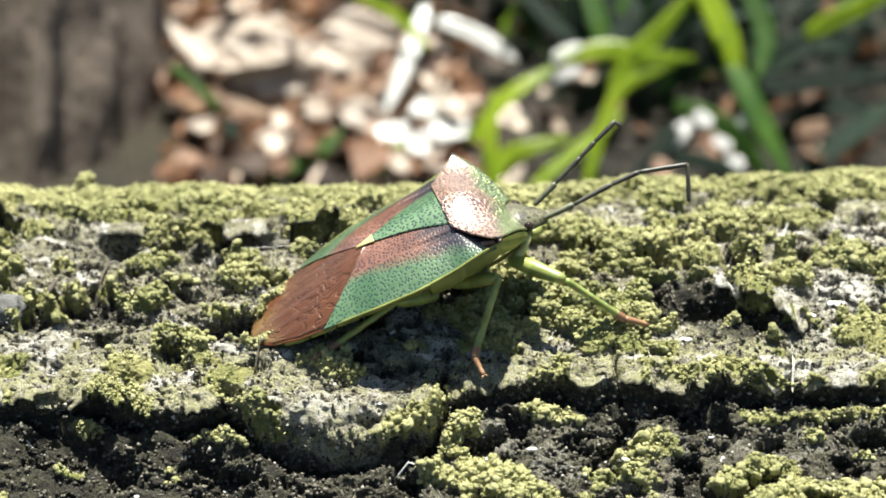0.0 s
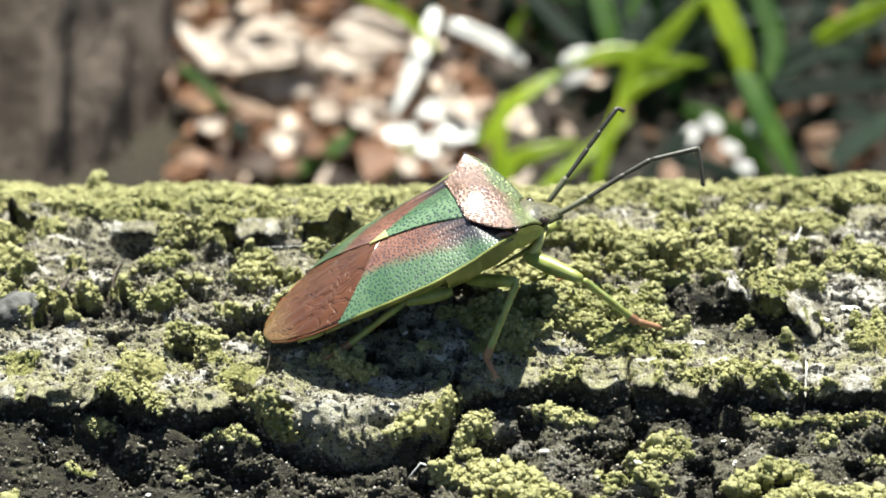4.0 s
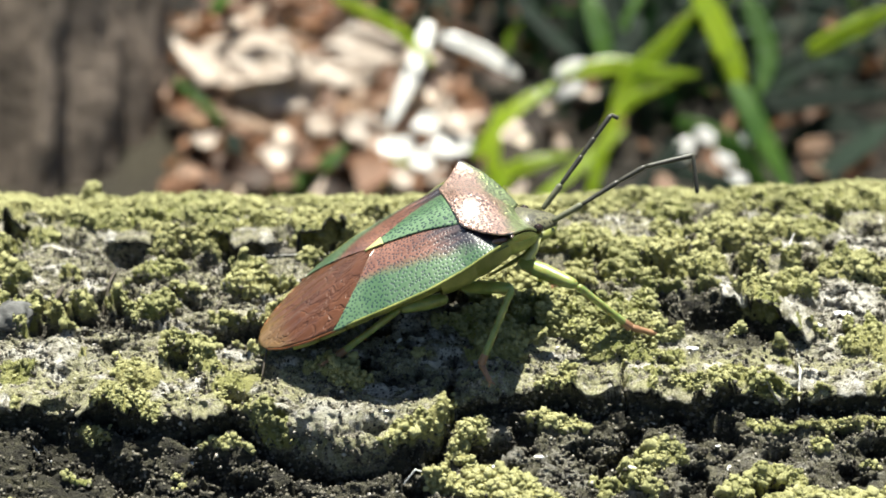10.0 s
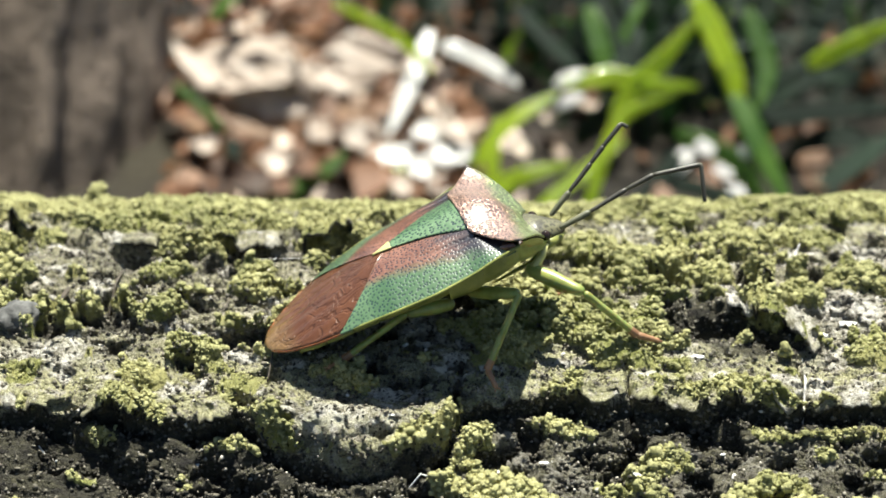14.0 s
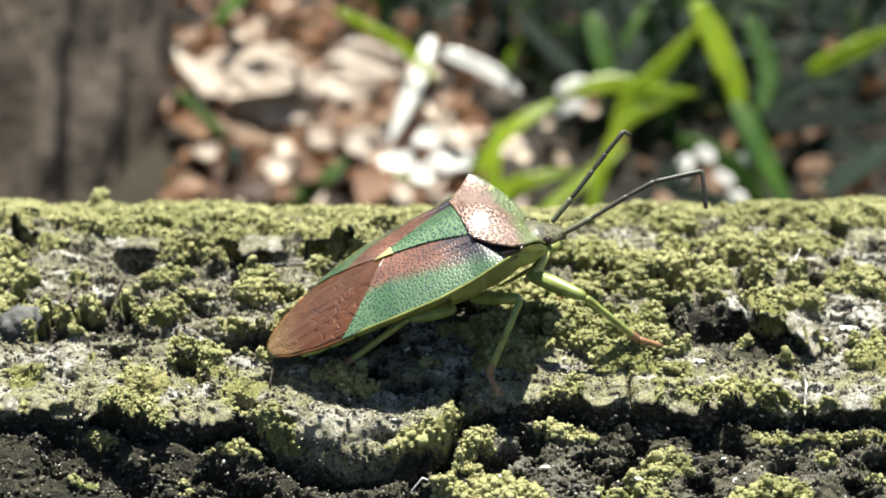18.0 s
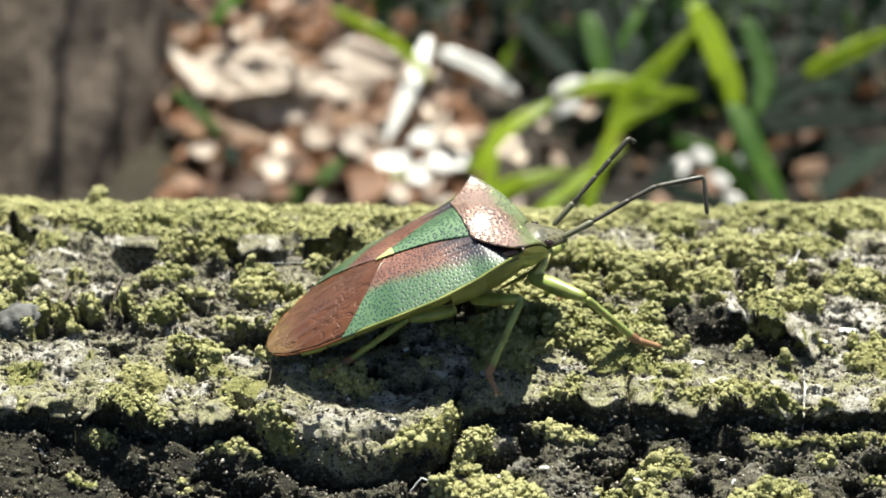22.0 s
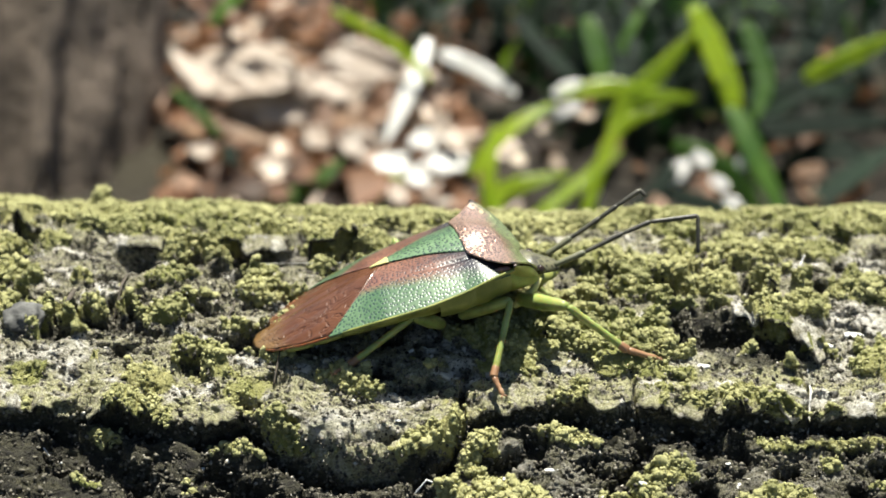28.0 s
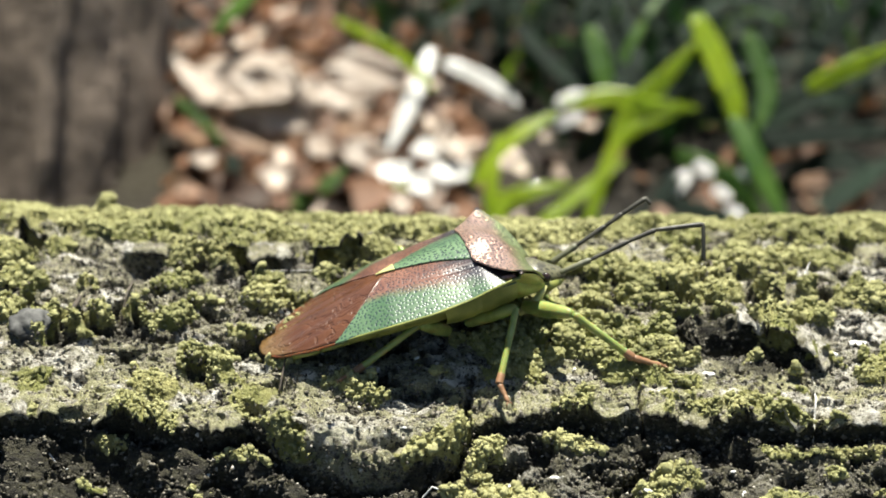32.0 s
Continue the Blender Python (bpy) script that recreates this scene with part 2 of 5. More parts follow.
def mat_pronotum():
    """Green in front, coppery behind, dark horn tips at the shoulders."""
    n = Nodes("pronotum_shell", 0.38, Coat_Weight=1.0, Coat_Roughness=0.30, Coat_IOR=2.2, Metallic=0.75)
    x, y = n.axis(0), n.axis(1)
    wobble = n.math("MULTIPLY", n.math("SUBTRACT", n.noise(0.9, 4), 0.5), 1.6)
    green = n.mix(n.noise(1.5, 4), (0.22, 0.30, 0.08), (0.38, 0.45, 0.17))
    copper = n.mix(n.noise(1.2, 4), (0.44, 0.235, 0.155), (0.66, 0.43, 0.335))
    far = n.math("MAXIMUM", y, n.math("MULTIPLY", y, -1.0))
    line = n.math("ADD", n.math("ADD", x, wobble), n.math("MULTIPLY", far, 0.12))
    tone = n.mix(n.span(line, 0.75, 1.5), copper, green)
    tone = n.mix(n.span(n.math("ADD", far, n.math("MULTIPLY", wobble, 0.2)), 4.2, 4.5), tone, (0.03, 0.018, 0.015))
    d = n.cells(5.2)
    tone = n.mix(n.span(d, 0.15, 0.31, 0.95, 0.0), tone, (0.05, 0.022, 0.014))
    tone = n.mix(n.span(n.noise(5.0, 5, 0.7), 0.55, 0.7, 0.0, 0.3), tone, (0.14, 0.07, 0.04))
    n.colour(tone)
    n.bump(n.math("ADD", n.span(d, 0.0, 0.5), n.math("MULTIPLY", n.noise(3.4, 3, 0.55, n.stretched(1.0, 0.55, 1.0)), 2.0)), 0.10, 1.0)
    return n.mat


def mat_membrane():
    """Smoky brown wing tip with long wrinkles and a wet gloss."""
    n = Nodes("wing_membrane", 0.42, Coat_Weight=0.75, Coat_Roughness=0.16, Specular_IOR_Level=0.2)
    vein = n.noise(1.3, 3, 0.5, n.stretched(0.6, 1.0, 0.5), 0.7)
    line = n.math("MAXIMUM", n.math("SUBTRACT", vein, 0.5), n.math("SUBTRACT", 0.5, vein))
    tone = n.mix(n.span(n.noise(0.55, 5, 0.6, n.stretched(0.8, 1.0, 1.0)), 0.30, 0.70), (0.074, 0.027, 0.012), (0.112, 0.043, 0.018))
    tone = n.mix(n.span(line, 0.0, 0.04, 0.08, 0.0), tone, (0.04, 0.013, 0.007))
    tone = n.mix(n.span(n.math("ADD", n.axis(0), n.noise(0.8, 3)), -11.6, -9.9, 0.6, 0.0), tone, (0.20, 0.13, 0.05))
    n.colour(tone)
    n.bump(n.math("ADD", vein, n.math("MULTIPLY", n.span(line, 0.0, 0.06), 0.35)), 0.12, 1.0)
    return n.mat


PRONOTUM = mat_pronotum()
MEMBRANE = mat_membrane()


def mat_ground():
    n = Nodes("soil", 0.95)
    a = n.mix(n.span(n.noise(0.09, 6, 0.65), 0.35, 0.65), (0.007, 0.006, 0.004), (0.026, 0.019, 0.012))
    b = n.mix(n.span(n.noise(0.35, 5, 0.7), 0.58, 0.72), a, (0.11, 0.07, 0.045))
    n.colour(n.mix(n.span(n.noise(0.02, 4), 0.5, 0.65), b, (0.032, 0.026, 0.014)))
    n.bump(n.noise(0.3, 6, 0.7), 4.0, 0.9)
    return n.mat


def leafy(name, low, high, through_tint, weight=0.35, rough=0.5, veins=0.12, coat=0.0):
    n = Nodes(name, rough, Coat_Weight=coat)
    t = n.mix(n.span(n.noise(veins, 5, 0.6), 0.3, 0.7), low, high)
    n.colour(n.mix(n.math("MULTIPLY", n.each(), 0.5), t, tuple(c * 0.6 for c in low)))
    n.bump(n.noise(veins * 4, 4, 0.6), 0.4, 0.6)
    n.glow_through(weight, through_tint)
    return n.mat


GROUND = mat_ground()
LITTER = leafy("dry_leaf_brown", (0.16, 0.085, 0.045), (0.40, 0.25, 0.15), (0.40, 0.18, 0.07), 0.25, 0.6)
LITTER_PALE = leafy("dry_leaf_pale", (0.34, 0.27, 0.22), (0.60, 0.51, 0.435), (0.6, 0.45, 0.3), 0.15, 0.5)
BLEACHED = leafy("bleached_straw_and_glint", (0.84, 0.82, 0.78), (0.93, 0.92, 0.89), (0.85, 0.82, 0.72), 0.10, 0.30, coat=0.6)
# three tones of one grass: sunlit and shaded looks are in the colours
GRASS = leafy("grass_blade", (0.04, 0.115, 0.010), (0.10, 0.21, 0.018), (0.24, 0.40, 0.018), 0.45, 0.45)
GRASS_LIGHT = leafy("grass_blade_yellow_lit", (0.20, 0.30, 0.012), (0.38, 0.48, 0.03), (0.66, 0.80, 0.03), 0.55, 0.28, coat=0.4)
GRASS_SHADED = leafy("grass_blade_shaded", (0.002, 0.010, 0.005), (0.008, 0.028, 0.012), (0.015, 0.045, 0.012), 0.2, 0.85)
TRUNK = plain("trunk_bark", (0.050, 0.038, 0.030), (0.205, 0.160, 0.128), 0.07, 0.9, 2.0, 0.3).mat
CHIP = plain("pale_chip", (0.60, 0.60, 0.58), (0.82, 0.82, 0.80), 3.0, 0.5, 0.03).mat
FIBRE = plain("dead_fibre", (0.03, 0.024, 0.018), (0.10, 0.08, 0.06), 2.0, 0.7, 0.03).mat
GRIT = Nodes("bark_grit", 0.85)
GRIT.colour(GRIT.mix(GRIT.span(GRIT.island(), 0.0, 1.0), (0.018, 0.015, 0.011), GRIT.mix(GRIT.span(GRIT.island(), 0.96, 1.0), (0.17, 0.155, 0.12), (0.62, 0.58, 0.52))))
GRIT = GRIT.mat
STONE = plain("grey_crust", (0.045, 0.045, 0.044), (0.13, 0.13, 0.125), 1.3, 0.85, 0.12).mat


# ---- builders ----
def mesh_ob(name, verts, faces, material, parent=None, label="", smooth=True):
    me = bpy.data.meshes.new(name)
    me.from_pydata([tuple(v) for v in verts], [], faces)
    me.materials.append(material)
    if smooth:
        me.polygons.foreach_set("use_smooth", [True] * len(me.polygons))
    me.update()
    ob = new(name, me)
    if parent is not None:
        ob.parent = parent
    if label:
        ob["label"] = label
    return ob


def fast_mesh(name, V, F, material, attributes=(), caps=()):
    """A smooth mesh from arrays of places (m) and of faces, all with the same number of corners, and some caps."""
    me = bpy.data.meshes.new(name)
    k = F.shape[1]
    corners = np.concatenate([F.reshape(-1)] + [np.array(c) for c in caps]).astype(np.int32)
    sizes = np.array([k] * len(F) + [len(c) for c in caps], np.int32)
    me.vertices.add(len(V))
    me.vertices.foreach_set("co", np.ascontiguousarray(V, np.float32).reshape(-1))
    me.loops.add(len(corners))
    me.loops.foreach_set("vertex_index", corners)
    me.polygons.add(len(sizes))
    me.polygons.foreach_set("loop_start", np.concatenate([[0], np.cumsum(sizes)[:-1]]).astype(np.int32))
    me.polygons.foreach_set("use_smooth", np.ones(len(sizes), bool))
    me.materials.append(material)
    for key, data in attributes:
        at = me.attributes.new(key, "FLOAT", "POINT")
        at.data.foreach_set("value", data.reshape(-1).astype(np.float32))
    me.update(calc_edges=True)
    me.validate()
    return new(name, me)


def part(name, bm, material, parent, label="", smooth=True):
    me = bpy.data.meshes.new(name)
    bm.to_mesh(me)
    bm.free()
    me.materials.append(material)
    if smooth:
        me.polygons.foreach_set("use_smooth", [True] * len(me.polygons))
    ob = new(name, me)
    ob.parent = parent
    if label:
        ob["label"] = label
    return ob


def sheet(name, fn, nu, nv, material, parent=None, label="", thick=0.0, offset=-1.0):
    """A grid of fn(u, v), u and v from 0 to 1, in millimetres; thick makes it a plate."""
    verts = [Vector(fn(i / nu, j / nv)) * MM for i in range(nu + 1) for j in range(nv + 1)]
    faces = [(i * (nv + 1) + j, (i + 1) * (nv + 1) + j, (i + 1) * (nv + 1) + j + 1, i * (nv + 1) + j + 1)
             for i in range(nu) for j in range(nv)]
    ob = mesh_ob(name, verts, faces, material, parent, label)
    if thick:
        s = ob.modifiers.new("thick", "SOLIDIFY")
        s.thickness, s.offset = thick * MM, offset
    return ob


def tube(name, points, radii, material, parent=None, label="", sides=10):
    """A round, tapered rod along points, in millimetres, with closed ends."""
    pts = [Vector(p) for p in points]
    verts, faces = [], []
    side = Vector((0, 0, 1))
    for i, p in enumerate(pts):
        d = (pts[min(i + 1, len(pts) - 1)] - pts[max(i - 1, 0)]).normalized()
        a = d.cross(side)
        if a.length < 0.05:
            a = d.cross(Vector((0, 1, 0)))
        a.normalize()
        b = d.cross(a)
        for k in range(sides):
            w = 2 * math.pi * k / sides
            verts.append((p + radii[i] * (math.cos(w) * a + math.sin(w) * b)) * MM)
    for i in range(len(pts) - 1):
        for k in range(sides):
            k2 = (k + 1) % sides
            faces.append((i * sides + k, i * sides + k2, (i + 1) * sides + k2, (i + 1) * sides + k))
    faces.append(tuple(range(sides - 1, -1, -1)))
    faces.append(tuple((len(pts) - 1) * sides + k for k in range(sides)))
    return mesh_ob(name, verts, faces, material, parent, label)


def interp(x, table):
    xs, ys = zip(*table)
    return float(np.interp(x, xs, ys))


# ---- noise fields ----
def hashed(i, j, k):
    h = (i.astype(np.int64) * 374761393 + j.astype(np.int64) * 668265263 + k * 1274126177) & 0xFFFFFFFF
    h = ((h ^ (h >> 13)) * 1103515245 + 12345) & 0xFFFFFFFF
    h = ((h ^ (h >> 15)) * 2246822519) & 0xFFFFFFFF
    return ((h ^ (h >> 16)) & 0xFFFFFF) / float(0xFFFFFF)


def value_noise(x, y, k):
    i, j = np.floor(x), np.floor(y)
    u, v = x - i, y - j
    u, v = u * u * u * (u * (u * 6 - 15) + 10), v * v * v * (v * (v * 6 - 15) + 10)
    a, b = hashed(i, j, k), hashed(i + 1, j, k)
    c, d = hashed(i, j + 1, k), hashed(i + 1, j + 1, k)
    return (a * (1 - u) + b * u) * (1 - v) + (c * (1 - u) + d * u) * v


def fbm(x, y, k, octaves=4, gain=0.5):
    total, amp, norm = 0.0, 1.0, 0.0
    for o in range(octaves):
        c, s = math.cos(o * 0.9), math.sin(o * 0.9)
        total = total + amp * value_noise((x * c - y * s) * 2 ** o + 17.3 * o, (x * s + y * c) * 2 ** o + 9.1 * o, k + o)
        norm += amp
        amp *= gain
    return total / norm


def nearest(x, y, k):
    """Distance to the nearest of one random point a cell."""
    i, j = np.floor(x), np.floor(y)
    best = np.full(np.shape(x), 9.0)
    for di in (-1, 0, 1):
        for dj in (-1, 0, 1):
            px = i + di + hashed(i + di, j + dj, k)
            py = j + dj + hashed(i + di, j + dj, k + 50)
            best = np.minimum(best, np.hypot(px - x, py - y))
    return best


def ramp(x, a, b):
    t = np.clip((x - a) / (b - a), 0, 1)
    return t * t * (3 - 2 * t)


def hump(x, width):
    return np.exp(-(x / width) ** 2)


# ---- the log ----
R_LOG = 40.0
EDGE = [(-60, -9.3), (-21.3, -9.2), (-18.8, -9.3), (-17.2, -9.1), (-15.0, -9.4), (-12.3, -9.8), (-10.4, -9.0), (-9.4, -9.8),
        (-7.5, -10.7), (-4.3, -11.0), (-1.7, -10.7), (-0.1, -9.7), (0.35, -8.5), (3.2, -8.1), (4.6, -7.8), (7.0, -8.1), (8.6, -8.3),
        (11.4, -8.5), (14.1, -8.1), (16.8, -8.3), (19.6, -8.1), (60, -8.0)]
UPPER = [(-60, 9.6), (-25.5, 9.1), (-21.9, 7.4), (-18.5, 5.0), (-17.4, 5.6), (-14.3, 6.0), (-7.1, 6.5), (-5.9, 8.0), (-4.7, 10.3), (-2.8, 11.1), (60, 12)]


def bark(x, a, hollow=1.0):
    """Height over the log's round (mm), the moss cover, the algae, the bare pale wood with the painted lit strip, and
    the painted shade, at x along the log and a round it.
    """
    wob = (fbm(x / 1.7, a / 1.7, 3, 4) - 0.5)
    bend = fbm(x / 1.7, a / 1.7, 3, 2) - 0.5
    edge = np.interp(x, *zip(*EDGE)) + 1.1 * bend
    upper = np.interp(x, *zip(*UPPER)) + 1.0 * bend
    # long lumps, grit and fissures of old bark
    lumps = fbm(x / 2.6, a / 1.5, 12, 5, 0.6) - 0.5
    flat = hump(a - edge - 1.7, 1.9)
    h = 0.9 * (fbm(x / 11, a / 5, 11, 3) - 0.5) * (1 - 0.7 * flat) + 0.6 * lumps * (1 - 0.6 * flat)
    fissure = np.abs(fbm(x / 8, a / 1.9, 13, 4, 0.6) - 0.5)
    h -= 0.5 * hump(fissure, 0.022) * (1 - 0.8 * flat)
    # a hollow on one side, sunk below a mossy lip
    dx, da = (x - 14.5 - 1.2 * bend) / 2.4, (a + 2.9 + 0.2 * (x - 14.5) + 1.6 * bend) / 1.35
    rr = np.sqrt(dx * dx + da * da)
    rr = rr + 9.0 * (1 - hollow)
    hole = 1 - ramp(rr, 0.6, 1.1)
    below = edge - a
    h = h * (1 - 0.85 * np.maximum(hole, hump(rr - 0.95, 0.6))) * (1 - 0.6 * hump(below - 0.4, 0.5)) - 1.8 * hole
    # the ledge: below it the next layer of bark lies deeper
    deep = 0.75 + 0.5 * ramp(below, 0.8, 3.0) - 0.7 * ramp(-a, 13.0, 16.0)
    flake = ramp(x, -9.6, -9.0) * (1 - ramp(x, -0.5, 0.1))
    step = ramp(below, 0.0, 0.22 + 0.75 * flake + 0.4 * flake * bend)
    h -= (deep - 0.25 * flake) * step + 1.3 * hump(below - 0.42 - 0.85 * flake, 0.30 + 0.25 * flake) * step * (0.1 + 1.5 * ramp(fbm(x / 2.3, a * 0, 33, 3), 0.3, 0.7))
    h += (0.30 + 0.35 * flake) * hump(below + 0.8, 0.9)
    # upper crack with a raised far lip
    on = 1 - ramp(x, -5.0, -1.2)
    du = a - upper + 1.2
    groove = on * (1 - ramp(np.abs(du + 0.5 * bend), 1.0, 1.5)) * np.clip(ramp(x, -13.3, -12.3) * (1 - ramp(x, -6.8, -5.8)) + hump(x + 17.9, 0.9) + hump(x + 25.4, 1.3) + 0.8 * hump(x + 15.0, 0.7), 0, 1)
    h = h * (1 - 0.7 * groove) - 1.15 * groove - on * 0.5 * hump(du - 0.7, 0.5)
    h += on * 0.3 * hump(du - 2.3, 0.9)
    # short crack and hollow on the other side
    on = ramp(x, 13.5, 15.5) * (1 - ramp(x, 20.5, 22.5))
    dv = a - (1.6 + 0.1 * (x - 15.5) + 0.8 * bend)
    h -= on * 1.1 * hump(dv, 0.3)
    h += on * 0.35 * hump(dv - 0.9, 0.7)
    h += 0.7 * hump(rr - 1.45, 0.4) * ramp(a, -2.8, -1.2)
    # cross cracks of the ledge plate
    for cx, lo, hi, w, d in ((0.05, -9.9, -6.3, 0.16, 2.0), (8.45, -8.6, -6.1, 0.10, 1.6), (16.9, -8.8, -4.8, 0.08, 0.9), (-15.2, -9.6, -7.6, 0.1, 1.0)):
        h -= d * hump(x - cx - 0.5 * wob - 0.05 * (a + 8), w) * ramp(a, lo - 0.3, lo + 0.3) * (1 - ramp(a, hi - 0.8, hi + 0.2))
    # a dent left of the flake
    h -= 0.9 * hump(x + 10.0, 1.0) * hump(a + 8.7, 0.4)
    h += ramp(a, 7, 15) * (0.75 * ramp(x, 8, 24) - 0.35 * (1 - ramp(x, -26, 0)))
    # pits
    pit = fbm(x / 1.9, a / 1.2, 17, 3)
    h -= 1.0 * ramp(pit, 0.575, 0.68) * (1 - 0.8 * flat) * (1 - hump(rr - 0.6, 1.0))
    # moss: thick on the crown, in cushions on the flat, thin on the ledge plate
    want = fbm(x / 2.6, a / 1.8, 21, 4, 0.52) + 0.30 * lumps
    bias = np.interp(a, [-30, -16, -14, -12.2, -9.5, -8, -6, -4, 2, 7, 10, 15, 30], [0.05, 0.09, 0.06, 0.0, 0.0, 0.02, -0.01, -0.01, 0.0, 0.01, 0.05, 0.10, 0.1])
    bias = bias - 0.16 * hump(x + 20.5, 3.0) * hump(a + 5.2, 1.3) - 0.24 * hump(x - 20.6, 2.6) * hump(a + 1.5, 2.0) - 0.045 * (1 - ramp(x, -12, -5)) * hump(a - 2, 8) - 0.07 * hump(x + 12.5, 2.5) * hump(a + 1.0, 3.0)
    bias = bias + 0.08 * hump(x - 8.0, 4.0) * hump(a - 3.5, 4.0) + 0.12 * hump(x - 2, 5.0) * hump(a + 3.0, 2.0) + 0.05 * hump(x + 3, 5) * hump(below - 0.7, 0.8) + 0.10 * hump(x - 3.5, 3.0) * hump(a + 14.5, 1.6) - 0.13 * (1 - ramp(x, -5, 0)) * ramp(-a, 9.5, 12)
    bias = bias - 0.2 * hump(x - 23.4, 1.6) * hump(a - 6.0, 1.8) - 0.12 * hump(x - 18.0, 0.8) * hump(a + 2.0, 1.6)
    bias = bias + 0.16 * hump(rr - 1.7, 0.5) * ramp(a, -3.2, -1.6)
    bias = bias - 0.13 * hump(a - edge - 1.4, 1.5) * (1 - flake * ramp(below, -0.5, 0.2))
    # bare worn bark on the flake; less moss on the deeper layer, part of its painted shade
    bias = bias - 0.24 * hump(x + 5.2, 3.4) * hump(a + 9.2, 1.7) - 0.13 * (1 - ramp(x, -1, 4)) * ramp(-a, 10.5, 12.0) - 0.15 * ramp(x, 1, 5) * ramp(-a, 9.3, 10.2) * (1 - ramp(-a, 12.6, 14.2))
    cover = ramp(want + bias, 0.465, 0.515) * (1 - groove)
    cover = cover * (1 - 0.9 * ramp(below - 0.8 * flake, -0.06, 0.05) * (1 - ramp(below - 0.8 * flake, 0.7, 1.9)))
    cover = cover * (1 - ramp(pit, 0.59, 0.65) * (1 - 0.7 * flat)) * (1 - (1 - ramp(rr, 0.8, 1.1)))
    big = fbm(x / 0.95, a / 0.8, 45, 3, 0.6)
    big = ramp(big, 0.30, 0.62)
    mid = 1 - np.clip(nearest(x / 0.5 + wob, a / 0.42, 42), 0, 1) ** 2
    small = 1 - np.clip(nearest(x / 0.24, a / 0.22, 43), 0, 1) ** 2
    thick = 0.90 - 0.30 * ramp(a, 5, 14)
    plate = hump(a - edge - 1.6, 1.6)
    thick = thick * (1 - 0.6 * plate) * (1 - 0.45 * ramp(below, 0.3, 1.5) * (1 - flake))
    dome = np.sqrt(ramp(want + bias, 0.45, 0.66)) * ramp(cover, 0.0, 0.6)
    thin = np.clip(plate * (1 - flake * ramp(below, -0.2, 0.3)), 0, 1)
    h += cover * (0.2 + 0.9 * dome) * thick * (0.45 + 0.50 * big + 0.10 * mid)
    h += (1 - cover) * (0.65 * (fbm(x / 1.1, a / 0.45, 51, 4, 0.75) - 0.5) - 0.22 * hump(fbm(x / 1.6, a / 0.6, 57, 3) - 0.5, 0.04) + 0.10 * small)
    # painted shade: ledge face, layer below it, groove, hollow and pits turn dark
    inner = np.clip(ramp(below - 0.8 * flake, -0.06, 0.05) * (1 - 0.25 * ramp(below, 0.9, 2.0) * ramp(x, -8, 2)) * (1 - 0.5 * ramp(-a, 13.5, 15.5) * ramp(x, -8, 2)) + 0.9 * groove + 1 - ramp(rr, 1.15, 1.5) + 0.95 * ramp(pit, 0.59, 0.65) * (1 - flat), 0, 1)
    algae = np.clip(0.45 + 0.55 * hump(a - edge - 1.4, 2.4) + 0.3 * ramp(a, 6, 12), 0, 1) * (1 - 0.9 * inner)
    # first term: the flake's pale crust, with its sunlit strip painted in
    pale = np.clip(0.9 * hump(x + 5.2, 3.0) * hump(a + 9.7, 1.1) + hump(x + 20.5, 2.6) * hump(a + 5.6, 1.0) + hump(x - 20.6, 2.4) * hump(a + 1.6, 1.7) + hump(x - 11.2, 0.9) * hump(a + 4.6, 0.7)
                   + hump(x - 17.6, 0.6) * hump(a + 2.0, 1.8) + hump(x - 23.2, 1.8) * hump(a - 6.0, 1.8) + 0.9 * hump(x - 20.5, 1.4) * hump(a + 0.2, 1.0)
                   + ramp(fbm(x / 1.6, a / 0.8, 61, 3), 0.60, 0.68), 0, 1) * (1 - inner) * (1 - hump(rr - 1.1, 0.8))
    algae = algae * (1 - 0.9 * pale)
    return h, cover, algae, pale, inner, thin


def skin(x, a, h):
    """Places (mm) at height h over the log's round: steep sides are undercut and crooked instead of straight."""
    xs = x + 0.5 * (fbm(h / 0.55, x / 1.2 + a / 2.0, 71, 3) - 0.5)
    s = a + 0.7 * (fbm(h / 0.50 + 9, x / 0.9, 72, 3) - 0.5)
    r = R_LOG + h
    return np.stack([xs, r * np.sin(s / R_LOG), r * np.cos(s / R_LOG) - R_LOG], -1)


def on_log(x, a, lift=0.0):
    """The place (mm) on the log's skin at x along it and a round it."""
    x, a = np.array([float(x)]), np.array([float(a)])
    p = skin(x, a, bark(x, a)[0])[0]
    out = np.array([0.0, p[1], p[2] + R_LOG])
    return Vector(p + lift * out / np.linalg.norm(out))


